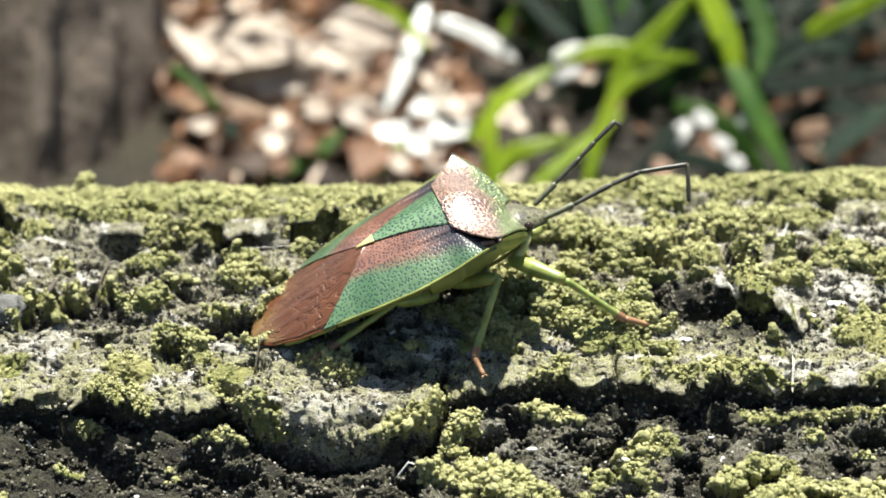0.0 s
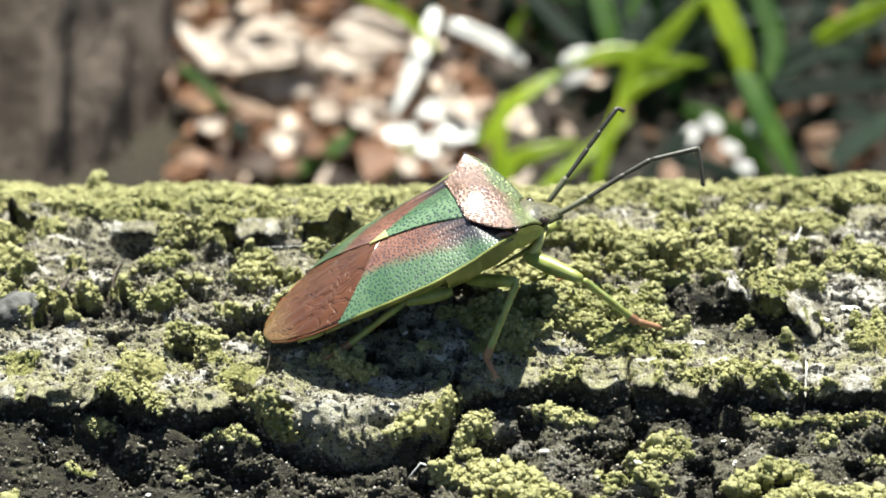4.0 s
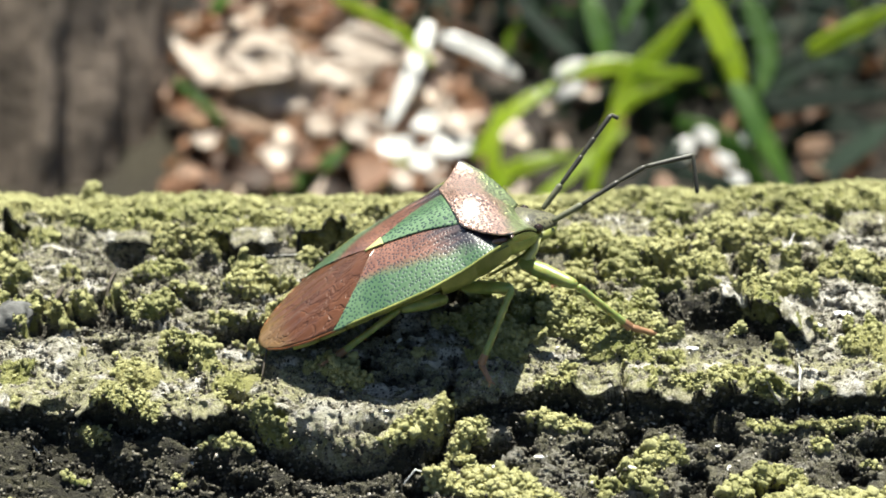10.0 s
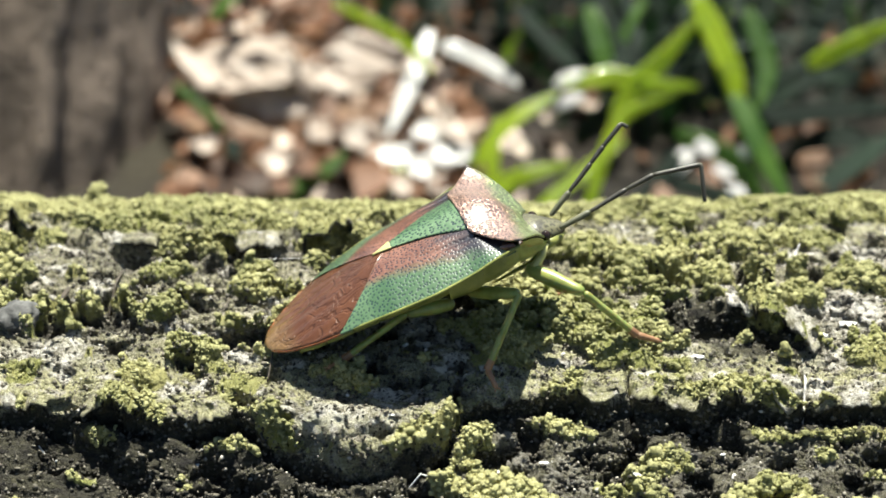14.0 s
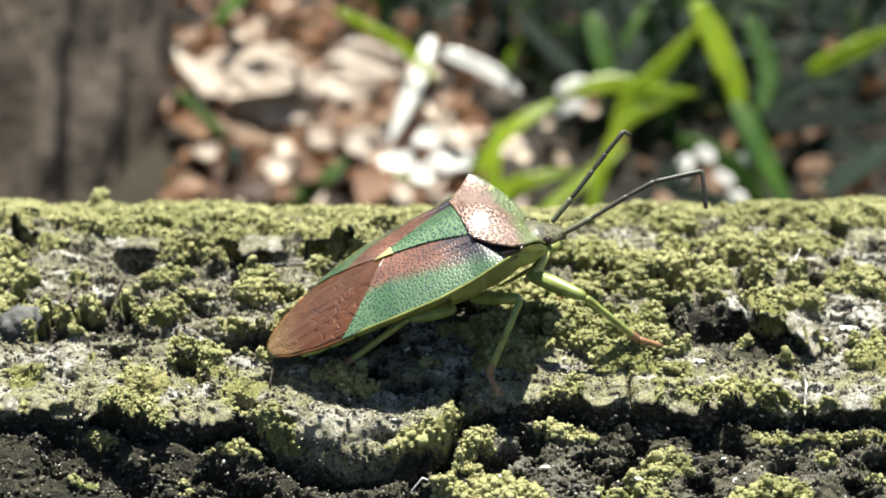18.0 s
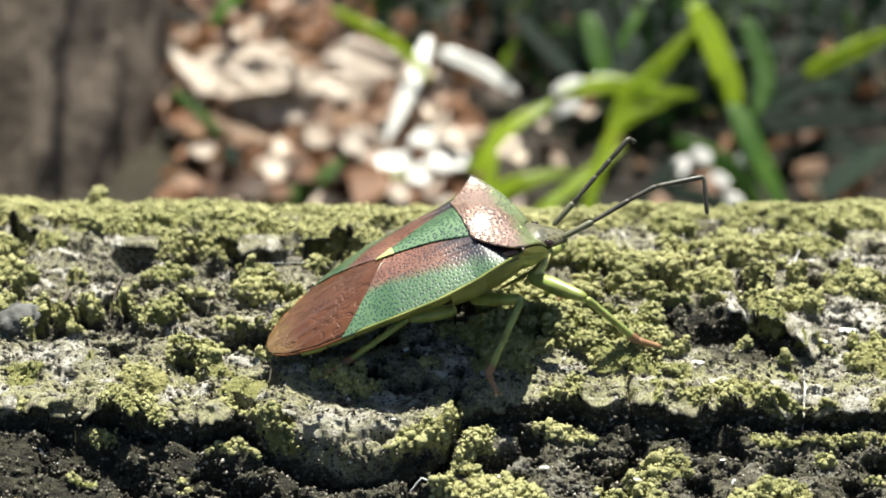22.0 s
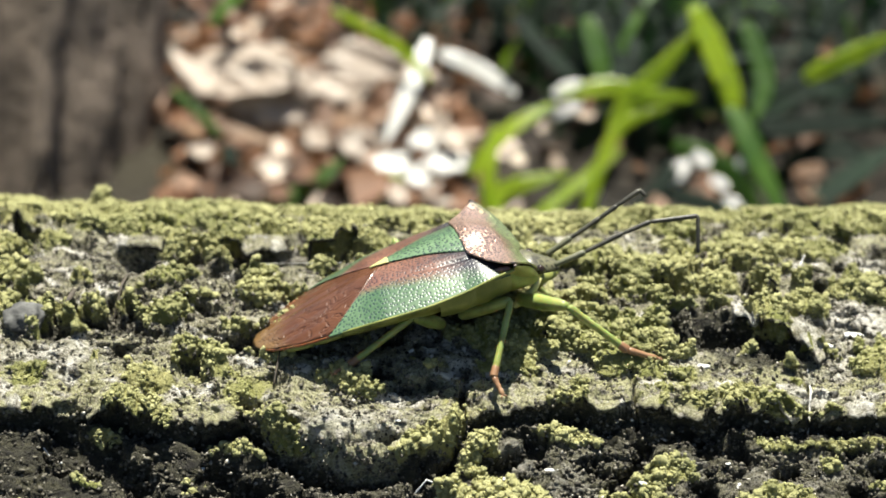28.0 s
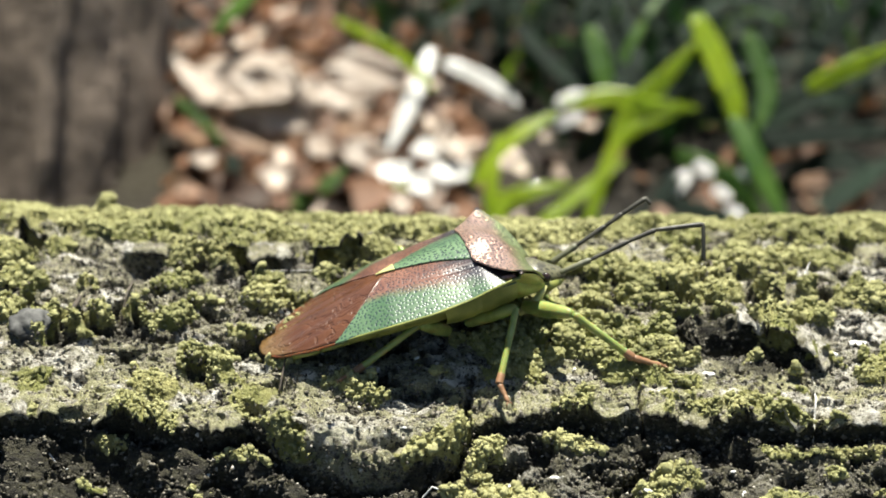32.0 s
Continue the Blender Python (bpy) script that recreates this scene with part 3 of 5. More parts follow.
def build_log():
    turn = math.pi * R_LOG
    xs = np.concatenate([np.linspace(-330, -60, 40), np.linspace(-60, -31, 60)[1:], np.arange(-31, 31, 0.095)[1:], np.linspace(31, 60, 60), np.linspace(60, 330, 40)[1:]])
    arcs = np.concatenate([np.linspace(-turn, -30, 60), np.linspace(-30, -17, 40)[1:], np.arange(-17, 25, 0.09)[1:], np.linspace(26, turn, 90, endpoint=False)[1:]])
    X, A = np.meshgrid(xs, arcs, indexing="ij")
    h, cover, algae, pale, inner, _ = bark(X, A)
    h = h * (1 - ramp(np.abs(A), turn - 15, turn))
    P = skin(X, A, h).reshape(-1, 3) * MM
    n, m = len(xs), len(arcs)
    idx = np.arange(n * m).reshape(n, m)
    nxt = np.roll(idx, -1, axis=1)
    F = np.stack([idx[:-1], idx[1:], nxt[1:], nxt[:-1]], -1).reshape(-1, 4)[:, ::-1]
    caps = [list(idx[0]), list(idx[-1][::-1])]
    ob = fast_mesh("log", P, F, LOG, (("moss_cover", cover), ("algae", algae), ("pale_wood_and_lit_rim", pale), ("dark_bark_shade", inner)), caps)
    return tagged(ob, "fallen log with cracked grey bark under yellow-green moss", "log")


def ball(level):
    """The corners and faces of a round lump of radius 1: level 0 is coarse, 1 finer."""
    bm = bmesh.new()
    bmesh.ops.create_icosphere(bm, subdivisions=level + 1, radius=1.0)
    V = np.array([v.co[:] for v in bm.verts])
    F = np.array([[v.index for v in f.verts] for f in bm.faces])
    bm.free()
    return V, F


OCTAHEDRON = (np.array([(1, 0, 0), (-1, 0, 0), (0, 1, 0), (0, -1, 0), (0, 0, 1), (0, 0, -1)], float),
              np.array([(0, 2, 4), (2, 1, 4), (1, 3, 4), (3, 0, 4), (2, 0, 5), (1, 2, 5), (3, 1, 5), (0, 3, 5)]))


def lumps_of(shape, C, size, rng, rough=0.4):
    """Crooked lumps of one shape round the places C (mm): corners in metres, faces."""
    base, tri = shape
    n, k = len(C), len(base)
    V = base[None] * (1 + rough * (rng.random((n, k, 1)) - 0.5)) * (size[:, None, None] * (0.75 + 0.5 * rng.random((n, 1, 3))))
    turn = rng.uniform(0, 2 * math.pi, n)[:, None]
    c, s = np.cos(turn), np.sin(turn)
    V = np.stack([V[..., 0] * c - V[..., 1] * s, V[..., 0] * s + V[..., 1] * c, V[..., 2]], -1)
    return ((V + C[:, None]).reshape(-1, 3) * MM, (tri[None] + k * np.arange(n)[:, None, None]).reshape(-1, 3))


def joined(name, pieces, material):
    V, F, b = [], [], 0
    for v, f in pieces:
        V.append(v)
        F.append(f + b)
        b += len(v)
    return fast_mesh(name, np.concatenate(V), np.concatenate(F), material)


def outward(p, lift):
    """The places p, moved away from the log's axis by lift."""
    out = p * np.array([0.0, 1.0, 1.0]) + np.array([0.0, 0.0, R_LOG])
    return p + out * (lift / np.linalg.norm(out, axis=1))[:, None]


def scattered(gap, rng, x0=-29, x1=29, a0=-16.5, a1=23):
    """One place in each cell of a jittered grid."""
    X, A = np.meshgrid(np.arange(x0, x1, gap), np.arange(a0, a1, gap), indexing="ij")
    return X.reshape(-1) + gap * rng.uniform(-0.6, 0.6, X.size), A.reshape(-1) + gap * rng.uniform(-0.6, 0.6, X.size)


def build_moss(plates):
    """Moss in knobbly cushions on the mossy parts of the log, and grit on its bare bark."""
    rng = np.random.default_rng(5)
    pieces = []
    for level, gap, low, high, part_of, up in ((1, 0.30, 0.12, 0.24, 0.95, 0.06), (0, 0.20, 0.06, 0.13, 0.85, 0.16)):
        x, a = scattered(gap, rng)
        h, cover, _, _, _, thin = bark(x, a)
        keep = np.flatnonzero(rng.random(len(x)) < part_of * ramp(cover, 0.25, 0.8) * (1 - (0.8 if level else 0.35) * thin))
        x, a, h, cover, thin = x[keep], a[keep], h[keep], cover[keep], thin[keep]
        size = (low + (high - low) * rng.random(len(x)) ** 1.5) * (0.55 + 0.45 * cover) * (1 - 0.45 * thin)
        C = outward(skin(x, a, h), size * rng.uniform(-0.60, 0.20, len(x)) + up * (1 - thin) * rng.random(len(x)) ** 2)
        pieces.append(lumps_of(ball(level), C, size, rng, 0.75))
    # fine crumbs, on the steep sides too
    x, a = scattered(0.15, rng)
    h, cover = bark(x, a)[:2]
    rise = bark(x, a + 0.13)[0] - h
    steep = np.abs(rise) * (0.6 + 0.8 * rng.random(len(x))) > 0.11
    top = np.flatnonzero((rng.random(len(x)) < 0.30 * ramp(cover, 0.4, 0.8)))
    def on_sides(pick):
        """Places all the way down the steep sides at these spots."""
        pick = np.repeat(pick, np.clip(np.abs(rise[pick]) / 0.10, 1, 9).astype(int))
        at = rng.random(len(pick))
        p = skin(x[pick], a[pick] + 0.13 * at, h[pick] + rise[pick] * at)
        return p + rng.normal(0, 0.05, p.shape)
    side = on_sides(np.flatnonzero(steep & (cover > 0.2)))
    C = np.concatenate([outward(skin(x[top], a[top], h[top]), rng.uniform(0.0, 0.22, len(top)))])
    pieces.append(lumps_of(OCTAHEDRON, C, 0.03 + 0.05 * rng.random(len(C)) ** 2, rng, 0.9))
    on_plates = np.concatenate(plates)
    pieces.append(lumps_of(ball(0), on_plates, 0.05 + 0.10 * rng.random(len(on_plates)) ** 2, rng, 0.75))
    pieces.append(lumps_of(ball(0), side, 0.05 + 0.11 * rng.random(len(side)) ** 2, rng, 0.75))
    tagged(joined("moss", pieces, MOSS), "crumbly yellow-green moss cushions growing on the log", "moss", kind="stuff")
    bare = np.flatnonzero((cover < 0.3) & (rng.random(len(x)) < 0.5 * ramp(fbm(x / 0.9, a / 0.6, 91, 3), 0.32, 0.60)))
    side = on_sides(np.flatnonzero(steep & (cover <= 0.25)))
    C = np.concatenate([outward(skin(x[bare], a[bare], h[bare]), rng.uniform(-0.03, 0.05, len(bare))), side])
    size = 0.025 + 0.13 * rng.random(len(C)) ** 3
    size[len(bare):] = 0.03 + 0.10 * rng.random(len(side)) ** 2
    tagged(joined("bark_grit", [lumps_of(OCTAHEDRON, C, size, rng, 0.9)], GRIT), "grey and dark grit lying on the bare bark", "grit", kind="stuff")


def plate_part(log, name, x0, x1, line, back, out, lift, seed, hollow=1.0):
    """Loose bark that overhangs a crack: from back behind the line to out in front of it. Returns places for moss crumbs."""
    nu, nv = max(24, int((x1 - x0) / 0.10)), 22
    U, V = np.meshgrid(np.linspace(0, 1, nu + 1), np.linspace(0, 1, nv + 1), indexing="ij")
    X = x0 + (x1 - x0) * U
    mid = np.interp(X, *zip(*line))
    ragged = 1.5 * (fbm(X / 1.1, X * 0, seed, 3, 0.55) - 0.5)
    edge = mid + 1.1 * (fbm(X / 1.7, mid / 1.7, 3, 2) - 0.5)
    ends = 1 - 0.9 * (hump(U, 0.05) + hump(1 - U, 0.05))
    A = edge + back - (back + (out + ragged * 0.6) * ends) * V
    h, cover, algae, pale, _, _ = bark(X, np.maximum(A, edge + 0.30), hollow)
    rim = ramp(V, 0.92, 0.98)
    h = h + lift * ramp(V, 0.0, 0.6) + 0.05 - 0.16 * rim - 0.3 * (1 - ramp(V, 0.0, 0.15)) + 0.22 * (fbm(X / 0.5, A / 0.4, seed + 3, 4, 0.65) - 0.5)
    P = skin(X, A, h)
    idx = np.arange(X.size).reshape(nu + 1, nv + 1)
    F = np.stack([idx[:-1, :-1], idx[:-1, 1:], idx[1:, 1:], idx[1:, :-1]], -1).reshape(-1, 4)
    ob = mesh_ob(name, P.reshape(-1, 3) * MM, F.tolist(), LOG, log)
    # rim also paints shade on the overhanging edge
    for key, data in (("moss_cover", cover * (1 - rim)), ("algae", algae * (1 - rim)), ("pale_wood_and_lit_rim", pale), ("dark_bark_shade", rim)):
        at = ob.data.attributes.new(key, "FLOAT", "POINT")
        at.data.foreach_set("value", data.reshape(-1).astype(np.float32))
    s = ob.modifiers.new("thick", "SOLIDIFY")
    s.thickness, s.offset = 0.16 * MM, -1.0
    rng = np.random.default_rng(seed)
    pick = np.flatnonzero((cover.reshape(-1) > 0.5) & (V.reshape(-1) > 0.2) & (rng.random(X.size) < 0.45))
    jitter = rng.uniform(-0.05, 0.06, (len(pick), 3))
    return P.reshape(-1, 3)[pick] + jitter + np.array([0, 0, 0.04])


def build_plates(log):
    found, seed = [], 200
    for x0, x1, out, lift in ((-31, -24.2, 0.3, 0.05), (-24.0, -18.4, 0.35, 0.08), (-18.1, -15.3, 0.45, 0.12), (-15.0, -12.7, 0.3, 0.0), (-12.3, -10.2, 0.5, 0.2),
                              (0.45, 4.1, 0.3, 0.06), (4.2, 8.35, 0.4, 0.12), (8.6, 13.2, 0.35, 0.06), (13.3, 16.75, 0.3, 0.1), (17.05, 23.0, 0.4, 0.1), (23.1, 31, 0.35, 0.1)):
        found.append(plate_part(log, "bark_plate", x0, x1, EDGE, 1.5, out, lift, seed))
        seed += 11
    lip = [(x, a + 0.1) for x, a in UPPER]
    for x0, x1, out, lift in ((-27.5, -23.8, 0.5, 0.3), (-19.2, -16.6, 0.4, 0.25), (-13.8, -9.9, 1.0, 0.35), (-9.8, -5.5, 1.0, 0.35)):
        found.append(plate_part(log, "bark_lip", x0, x1, lip, 1.8, out, lift, seed))
        seed += 11
    found.append(plate_part(log, "bark_lip", 11.5, 18.2, [(11.5, -1.1), (13.4, -0.7), (15.2, -1.3), (16.8, -2.9), (18.2, -4.4)], 2.6, 0.7, 0.7, seed, 0.0))
    found.append(plate_part(log, "bark_lip", 15.6, 21.8, [(15, 1.7), (22, 2.3)], 1.2, 0.3, 0.25, seed + 11))
    return found


build_moss(build_plates(build_log()))

# ---- the shield bug: x forward, y to its left, z up, in millimetres ----
WIDE = [(-12.3, 0.1), (-12.1, 0.85), (-11.3, 1.75), (-10.0, 2.55), (-8.3, 3.25), (-6.0, 3.85), (-4.0, 4.1), (-2.0, 4.05), (-1.0, 3.7), (0.0, 3.2), (1.0, 2.3), (2.4, 1.35)]
CROWN = [(-12.3, -1.12), (-10.0, -0.25), (-8.0, 0.5), (-5.8, 1.3), (-3.0, 1.8), (-1.2, 1.95), (0.0, 1.8), (1.0, 1.1), (2.4, -0.1)]
RIM = [(-12.3, -1.2), (-10.0, -0.65), (-8.0, -0.15), (-6.0, 0.2), (-4.0, 0.42), (-2.0, 0.66), (-1.0, 0.9), (0.0, 1.05), (1.0, 0.1), (2.4, -0.6)]
KEEL = [(-12.2, -1.35), (-11.0, -1.35), (-9.0, -1.35), (-6.0, -1.2), (-3.0, -1.15), (-1.0, -1.15), (1.0, -1.15), (2.4, -1.1)]


def dorsum(x, y, lift=0.0):
    """The back at x, y."""
    w, top, rim = interp(x, WIDE), interp(x, CROWN), interp(x, RIM)
    v = min(1.0, abs(y) / max(w, 0.01))
    return Vector((x, y, rim + (top - rim) * (1 - v ** 2.0) + lift))


def scutellum_half(x):
    return max(0.0, 1.92 * ((x + 5.8) / 4.7) ** 1.08) if x > -5.8 else 0.0


def wing_split(x):
    """The line between the brown inner wing and the green outer wing."""
    return interp(x, [(-9.0, 1.4), (-5.7, 2.2), (-3.0, 2.95), (-0.9, 3.1), (0.5, 2.9)])


def seam(y):
    """x of the line where the leathery wing ends and the membrane begins."""
    return -5.75 - 1.14 * abs(y)


WING_EDGE = [(x, w * 1.02) for x, w in WIDE if x < -2.5] + [(-2.0, 4.18), (-1.0, 4.2), (0.3, 4.25), (0.6, 4.2)]
WING_RIM = [(x, z) for x, z in RIM if x < -2.5] + [(-2.0, 0.72), (-1.0, 1.0), (0.3, 1.3), (0.6, 1.3)]


def wing_back(x, y, lift=0.0):
    """The folded wing at x, y: like the back, but out to the shoulder in front."""
    w, top, rim = interp(x, WING_EDGE), interp(x, CROWN), interp(x, WING_RIM)
    v = min(1.0, abs(y) / max(w, 0.01))
    return Vector((x, y, rim + (top - rim) * (1 - v ** 2.0) + lift))


def build_bug():
    bug = tagged(new("shield_bug"), "green shield bug with coppery shoulders and brown wings on moss", "insect")

    def under(u, v):
        x = -11.6 + 13.9 * u
        w, rim, keel = interp(x, WIDE) * 0.95, interp(x, RIM) - 0.05, interp(x, KEEL)
        s = math.pi * v
        return x, -w * math.cos(s), rim + (keel - rim) * math.sin(s) ** 1.15

    sheet("belly", under, 60, 22, BELLY, bug, "yellow-green underside")

    # thorax flank plates, paler and puffed under the shoulders
    for side in (-1, 1):
        for x0, x1, puff in ((0.4, 2.1, 0.15), (-1.6, 0.5, 0.20), (-3.4, -1.5, 0.12)):
            def flank(u, v, x0=x0, x1=x1, puff=puff, side=side):
                x = x0 + (x1 - x0) * u
                w, rim, keel = interp(x, WIDE), interp(x, RIM), interp(x, KEEL)
                s = math.pi * 0.40 * v
                out = 1 + puff * math.sin(math.pi * u) ** 0.6 * math.sin(math.pi * min(1, v * 0.9 + 0.1)) / max(w, 1)
                return x, side * w * math.cos(s) * out, rim + (keel - rim) * math.sin(s) ** 0.8 * out - 0.03
            # rear plates take the darker belly tone, which paints in the wing's shade
            sheet("flank_plate", flank, 12, 10, FLANK if x0 > 0 else BELLY, bug, "pale yellow-green thorax plate" if x0 > 0 else "thorax plate, darker olive for the shade under the wing")
        # pale inner edge below the neck
        tube("neck_fold", [(2.15, side * 1.35, -0.75), (1.7, side * 1.6, -1.15), (1.15, side * 1.75, -1.5), (0.5, side * 1.75, -1.75)], [0.12, 0.2, 0.24, 0.14], PALE, bug, "pale yellow fold")
        # rows of belly segments along the edge
        for k in range(6):
            x0 = -10.8 + 1.35 * k

            def segment(u, v, x0=x0, side=side):
                x = x0 + 1.28 * u
                w, rim = interp(x, WIDE), interp(x, RIM)
                edge = 0.965 + 0.012 * math.sin(math.pi * u)
                return x, side * w * (1.0 - 0.03 * v) * edge, rim - 0.05 - 0.20 * v
            sheet("belly_segment", segment, 6, 3, BELLY, bug, thick=0.12)

    # wings
    for side in (-1, 1):
        def to_seam(u, v, start, line0, line1):
            """A point of the wing between two lines along it, from start back to the seam."""
            end = -7.0
            for _ in range(12):
                y = line0(end) + (line1(end) - line0(end)) * v
                end = 0.5 * end + 0.5 * seam(y)
            x = start + (end - start) * u
            return x, line0(x) + (line1(x) - line0(x)) * v

        def leathery(u, v, side=side):
            x, y = to_seam(u, v, 0.15, lambda x: scutellum_half(x) * 0.8 if x < -1.0 else 1.8, lambda x: interp(x, WING_EDGE))
            fold = 0.10 * math.exp(-((y - wing_split(x) + 0.75) / 0.13) ** 2) * ramp(x, -5.2, -2.0)
            return wing_back(x, side * y, 0.015 + 0.04 * math.sin(math.pi * v) - fold - 0.20 * ramp(x, -1.4, 0.4))
        sheet("fore_wing", leathery, 70, 40, WING, bug, "green leathery wing with a reddish brown band", 0.05)
        tube("wing_rim", [wing_back(0.4 - 0.45 * k, side * interp(0.4 - 0.45 * k, WING_EDGE)) for k in range(20)], [0.085] * 19 + [0.03], BELLY, bug, "yellow-green wing rim", 8)

    def membrane(u, v):
        y01 = 2 * v - 1
        yb = 3.1 * y01
        x0 = seam(yb) + 0.5
        x = x0 + (-12.3 - x0) * u
        w = interp(x, WIDE)
        y = y01 * (w * 1.0)
        fold = 0.05 * math.sin(9 * y + 1.2 * x) * math.sin(math.pi * u)
        return dorsum(x, y, 0.015 * min(1, u * 6) - 0.02 + fold * 0.6 + (0.03 if y < 0.35 * (u * 2 - 1) else 0.0))
    sheet("wing_membrane", membrane, 44, 30, MEMBRANE, bug, "smoky brown wing membrane", 0.05)

    for side in (-1, 1):
        tube("membrane_rim", [dorsum(x, side * interp(x, WIDE), -0.02) for x in np.linspace(-12.25, -8.6, 14)], [0.03] + [0.075] * 12 + [0.03], AMBER, bug, "amber translucent edge", 6)

    # scutellum with its pale tip
    def shield(u, v):
        x = -1.0 - 4.5 * u
        w = scutellum_half(x)
        y = w * (2 * v - 1)
        return dorsum(x, y, 0.05 + 0.13 * (1 - (2 * v - 1) ** 2) * (1 - u))
    sheet("scutellum", shield, 40, 22, SCUTELLUM, bug, "green punctured scutellum", 0.05)

    def tip(u, v):
        x = -5.0 - 0.95 * u
        w = scutellum_half(x) * 0.9 + 0.11 * math.sqrt(max(0.0, 1 - u))
        return dorsum(x, w * (2 * v - 1), 0.09 + 0.05 * (1 - (2 * v - 1) ** 2) - 0.04 * u)
    sheet("scutellum_tip", tip, 12, 8, PALE, bug, "pale yellow tip", 0.04)

    # pronotum: a trapezoid with pointed shoulders
    def pronotum(u, v):
        e = 2 * v - 1
        q = max(0.0, abs(e) - 0.46) / 0.54
        front = Vector((2.05 - 0.45 * (1 - e * e), 1.55 * e, -0.30 + 0.42 * (1 - e * e)))
        rear = Vector((-1.38 + 1.75 * q ** 1.08, 4.62 * e, interp(abs(e), [(0, 2.17), (0.2, 2.09), (0.43, 1.80), (0.7, 1.62), (0.88, 1.64), (1.0, 1.76)])))
        p = front.lerp(rear, u)
        p.z += math.sin(math.pi * u) * (0.70 * (1 - e * e) + 0.10) - 0.10 * math.exp(-((u - 0.25) / 0.09) ** 2) * (1 - e * e)
        p.x += 0.20 * math.sin(math.pi * u) * abs(e) ** 3
        return p
    sheet("pronotum", pronotum, 36, 60, PRONOTUM, bug, "glossy coppery and green shoulder plate", 0.09)
    for side in (-1, 1):
        tube("shoulder_point", [(0.42, side * 4.35, 1.58), (0.40, side * 4.5, 1.62), (0.36, side * 4.66, 1.68), (0.32, side * 4.80, 1.72)], [0.06, 0.11, 0.09, 0.03], DARK, bug, "dark pointed shoulder tip")

        # red-brown hollow behind the shoulder, above the flank
        tube("shoulder_base", [(0.15, side * 4.2, 1.42), (-0.25, side * 3.65, 1.15), (-0.75, side * 3.3, 1.0)], [0.12, 0.2, 0.08], COPPER, bug)

        def wall(u, v, side=side):
            top = pronotum(u, 0.5 + 0.5 * side) - Vector((0, side * 0.05, 0.12))
            x = min(top.x - 0.15, 2.3)
            low = Vector((x, side * interp(x, WIDE), interp(x, RIM) - 0.15))
            p = top.lerp(low, v)
            p.y += side * 0.15 * math.sin(math.pi * v)
            return p
        sheet("pronotum_side", wall, 14, 8, FLANK, bug)

    # head
    def skull(u, v):
        s = 2 * math.pi * v
        x = 1.35 + 2.2 * u
        w = interp(u, [(0, 1.15), (0.25, 1.3), (0.45, 1.22), (0.55, 0.98), (0.78, 0.7), (0.92, 0.5), (0.97, 0.3), (1, 0.02)])
        zc = -0.22 - 0.68 * u
        hh = interp(u, [(0, 0.45), (0.3, 0.6), (0.6, 0.44), (0.9, 0.24), (1, 0.02)])
        ridge = 0.06 * math.cos(3 * s) * math.sin(math.pi * u)
        return x, w * math.cos(s), zc + hh * math.sin(s) * (1.0 if math.sin(s) > 0 else 1.25) + ridge
    head = sheet("head", skull, 22, 28, shell("head_shell", (0.035, 0.032, 0.02), (0.13, 0.125, 0.07), (0.012, 0.01, 0.008), pits=5.5, blotch=1.6, rough=0.55, coat=0.15).mat, bug, "dark olive pitted head")
    for side in (-1, 1):
        bm = bmesh.new()
        bmesh.ops.create_uvsphere(bm, u_segments=16, v_segments=10, radius=0.26 * MM)
        bmesh.ops.translate(bm, verts=bm.verts, vec=Vector((2.25, side * 1.14, -0.42)) * MM)
        part("eye", bm, EYE, head, "dark glossy eye")
        tube("cheek", [(2.0, side * 1.2, -0.8), (2.5, side * 1.0, -0.98), (3.0, side * 0.62, -1.08), (3.35, side * 0.3, -1.08)], [0.26, 0.24, 0.2, 0.1], BELLY, head, "yellow-green cheek")
    tube("beak", [(3.2, 0, -1.15), (2.6, 0, -1.6), (1.4, 0, -2.2), (-0.5, 0, -2.5)], [0.16, 0.17, 0.14, 0.06], BELLY, head, sides=8)
    return bug


# where the bug stands: seconds, place, forward and up
BUG_SIZE = 1.02
STANCES = [
    (0.0, (1.72, -1.79, 4.44), (0.929, 0.226, 0.292), (-0.286, -0.058, 0.956)),
    (1.1, (1.74, -1.78, 4.46), (0.929, 0.231, 0.288), (-0.283, -0.054, 0.958)),
    (1.5, (1.73, -2.14, 4.92), (0.923, 0.259, 0.285), (-0.291, -0.013, 0.956)),
    (9.0, (1.80, -2.18, 4.96), (0.923, 0.26, 0.282), (-0.288, -0.016, 0.958)),
    (17.0, (1.82, -2.16, 4.90), (0.925, 0.258, 0.28), (-0.287, -0.011, 0.958)),
    (20.0, (1.87, -2.17, 4.83), (0.928, 0.258, 0.269), (-0.279, 0.002, 0.96)),
    (22.1, (1.89, -2.17, 4.76), (0.929, 0.258, 0.264), (-0.275, 0.006, 0.961)),
    (22.5, (1.47, -2.03, 4.11), (0.941, 0.265, 0.212), (-0.238, 0.068, 0.969)),
    (23.7, (1.48, -2.05, 4.09), (0.94, 0.266, 0.214), (-0.239, 0.065, 0.969)),
    (24.0, (1.41, -2.42, 4.19), (0.943, 0.256, 0.213), (-0.235, 0.06, 0.97)),
    (25.15, (1.36, -2.42, 4.13), (0.944, 0.25, 0.214), (-0.236, 0.061, 0.97)),
    (25.4, (1.32, -1.40, 3.17), (0.959, 0.231, 0.161), (-0.188, 0.098, 0.977)),
    (28.0, (1.33, -1.29, 3.15), (0.958, 0.233, 0.168), (-0.195, 0.095, 0.976)),
    (32.0, (1.34, -1.26, 3.13), (0.958, 0.234, 0.167), (-0.193, 0.093, 0.977)),
]


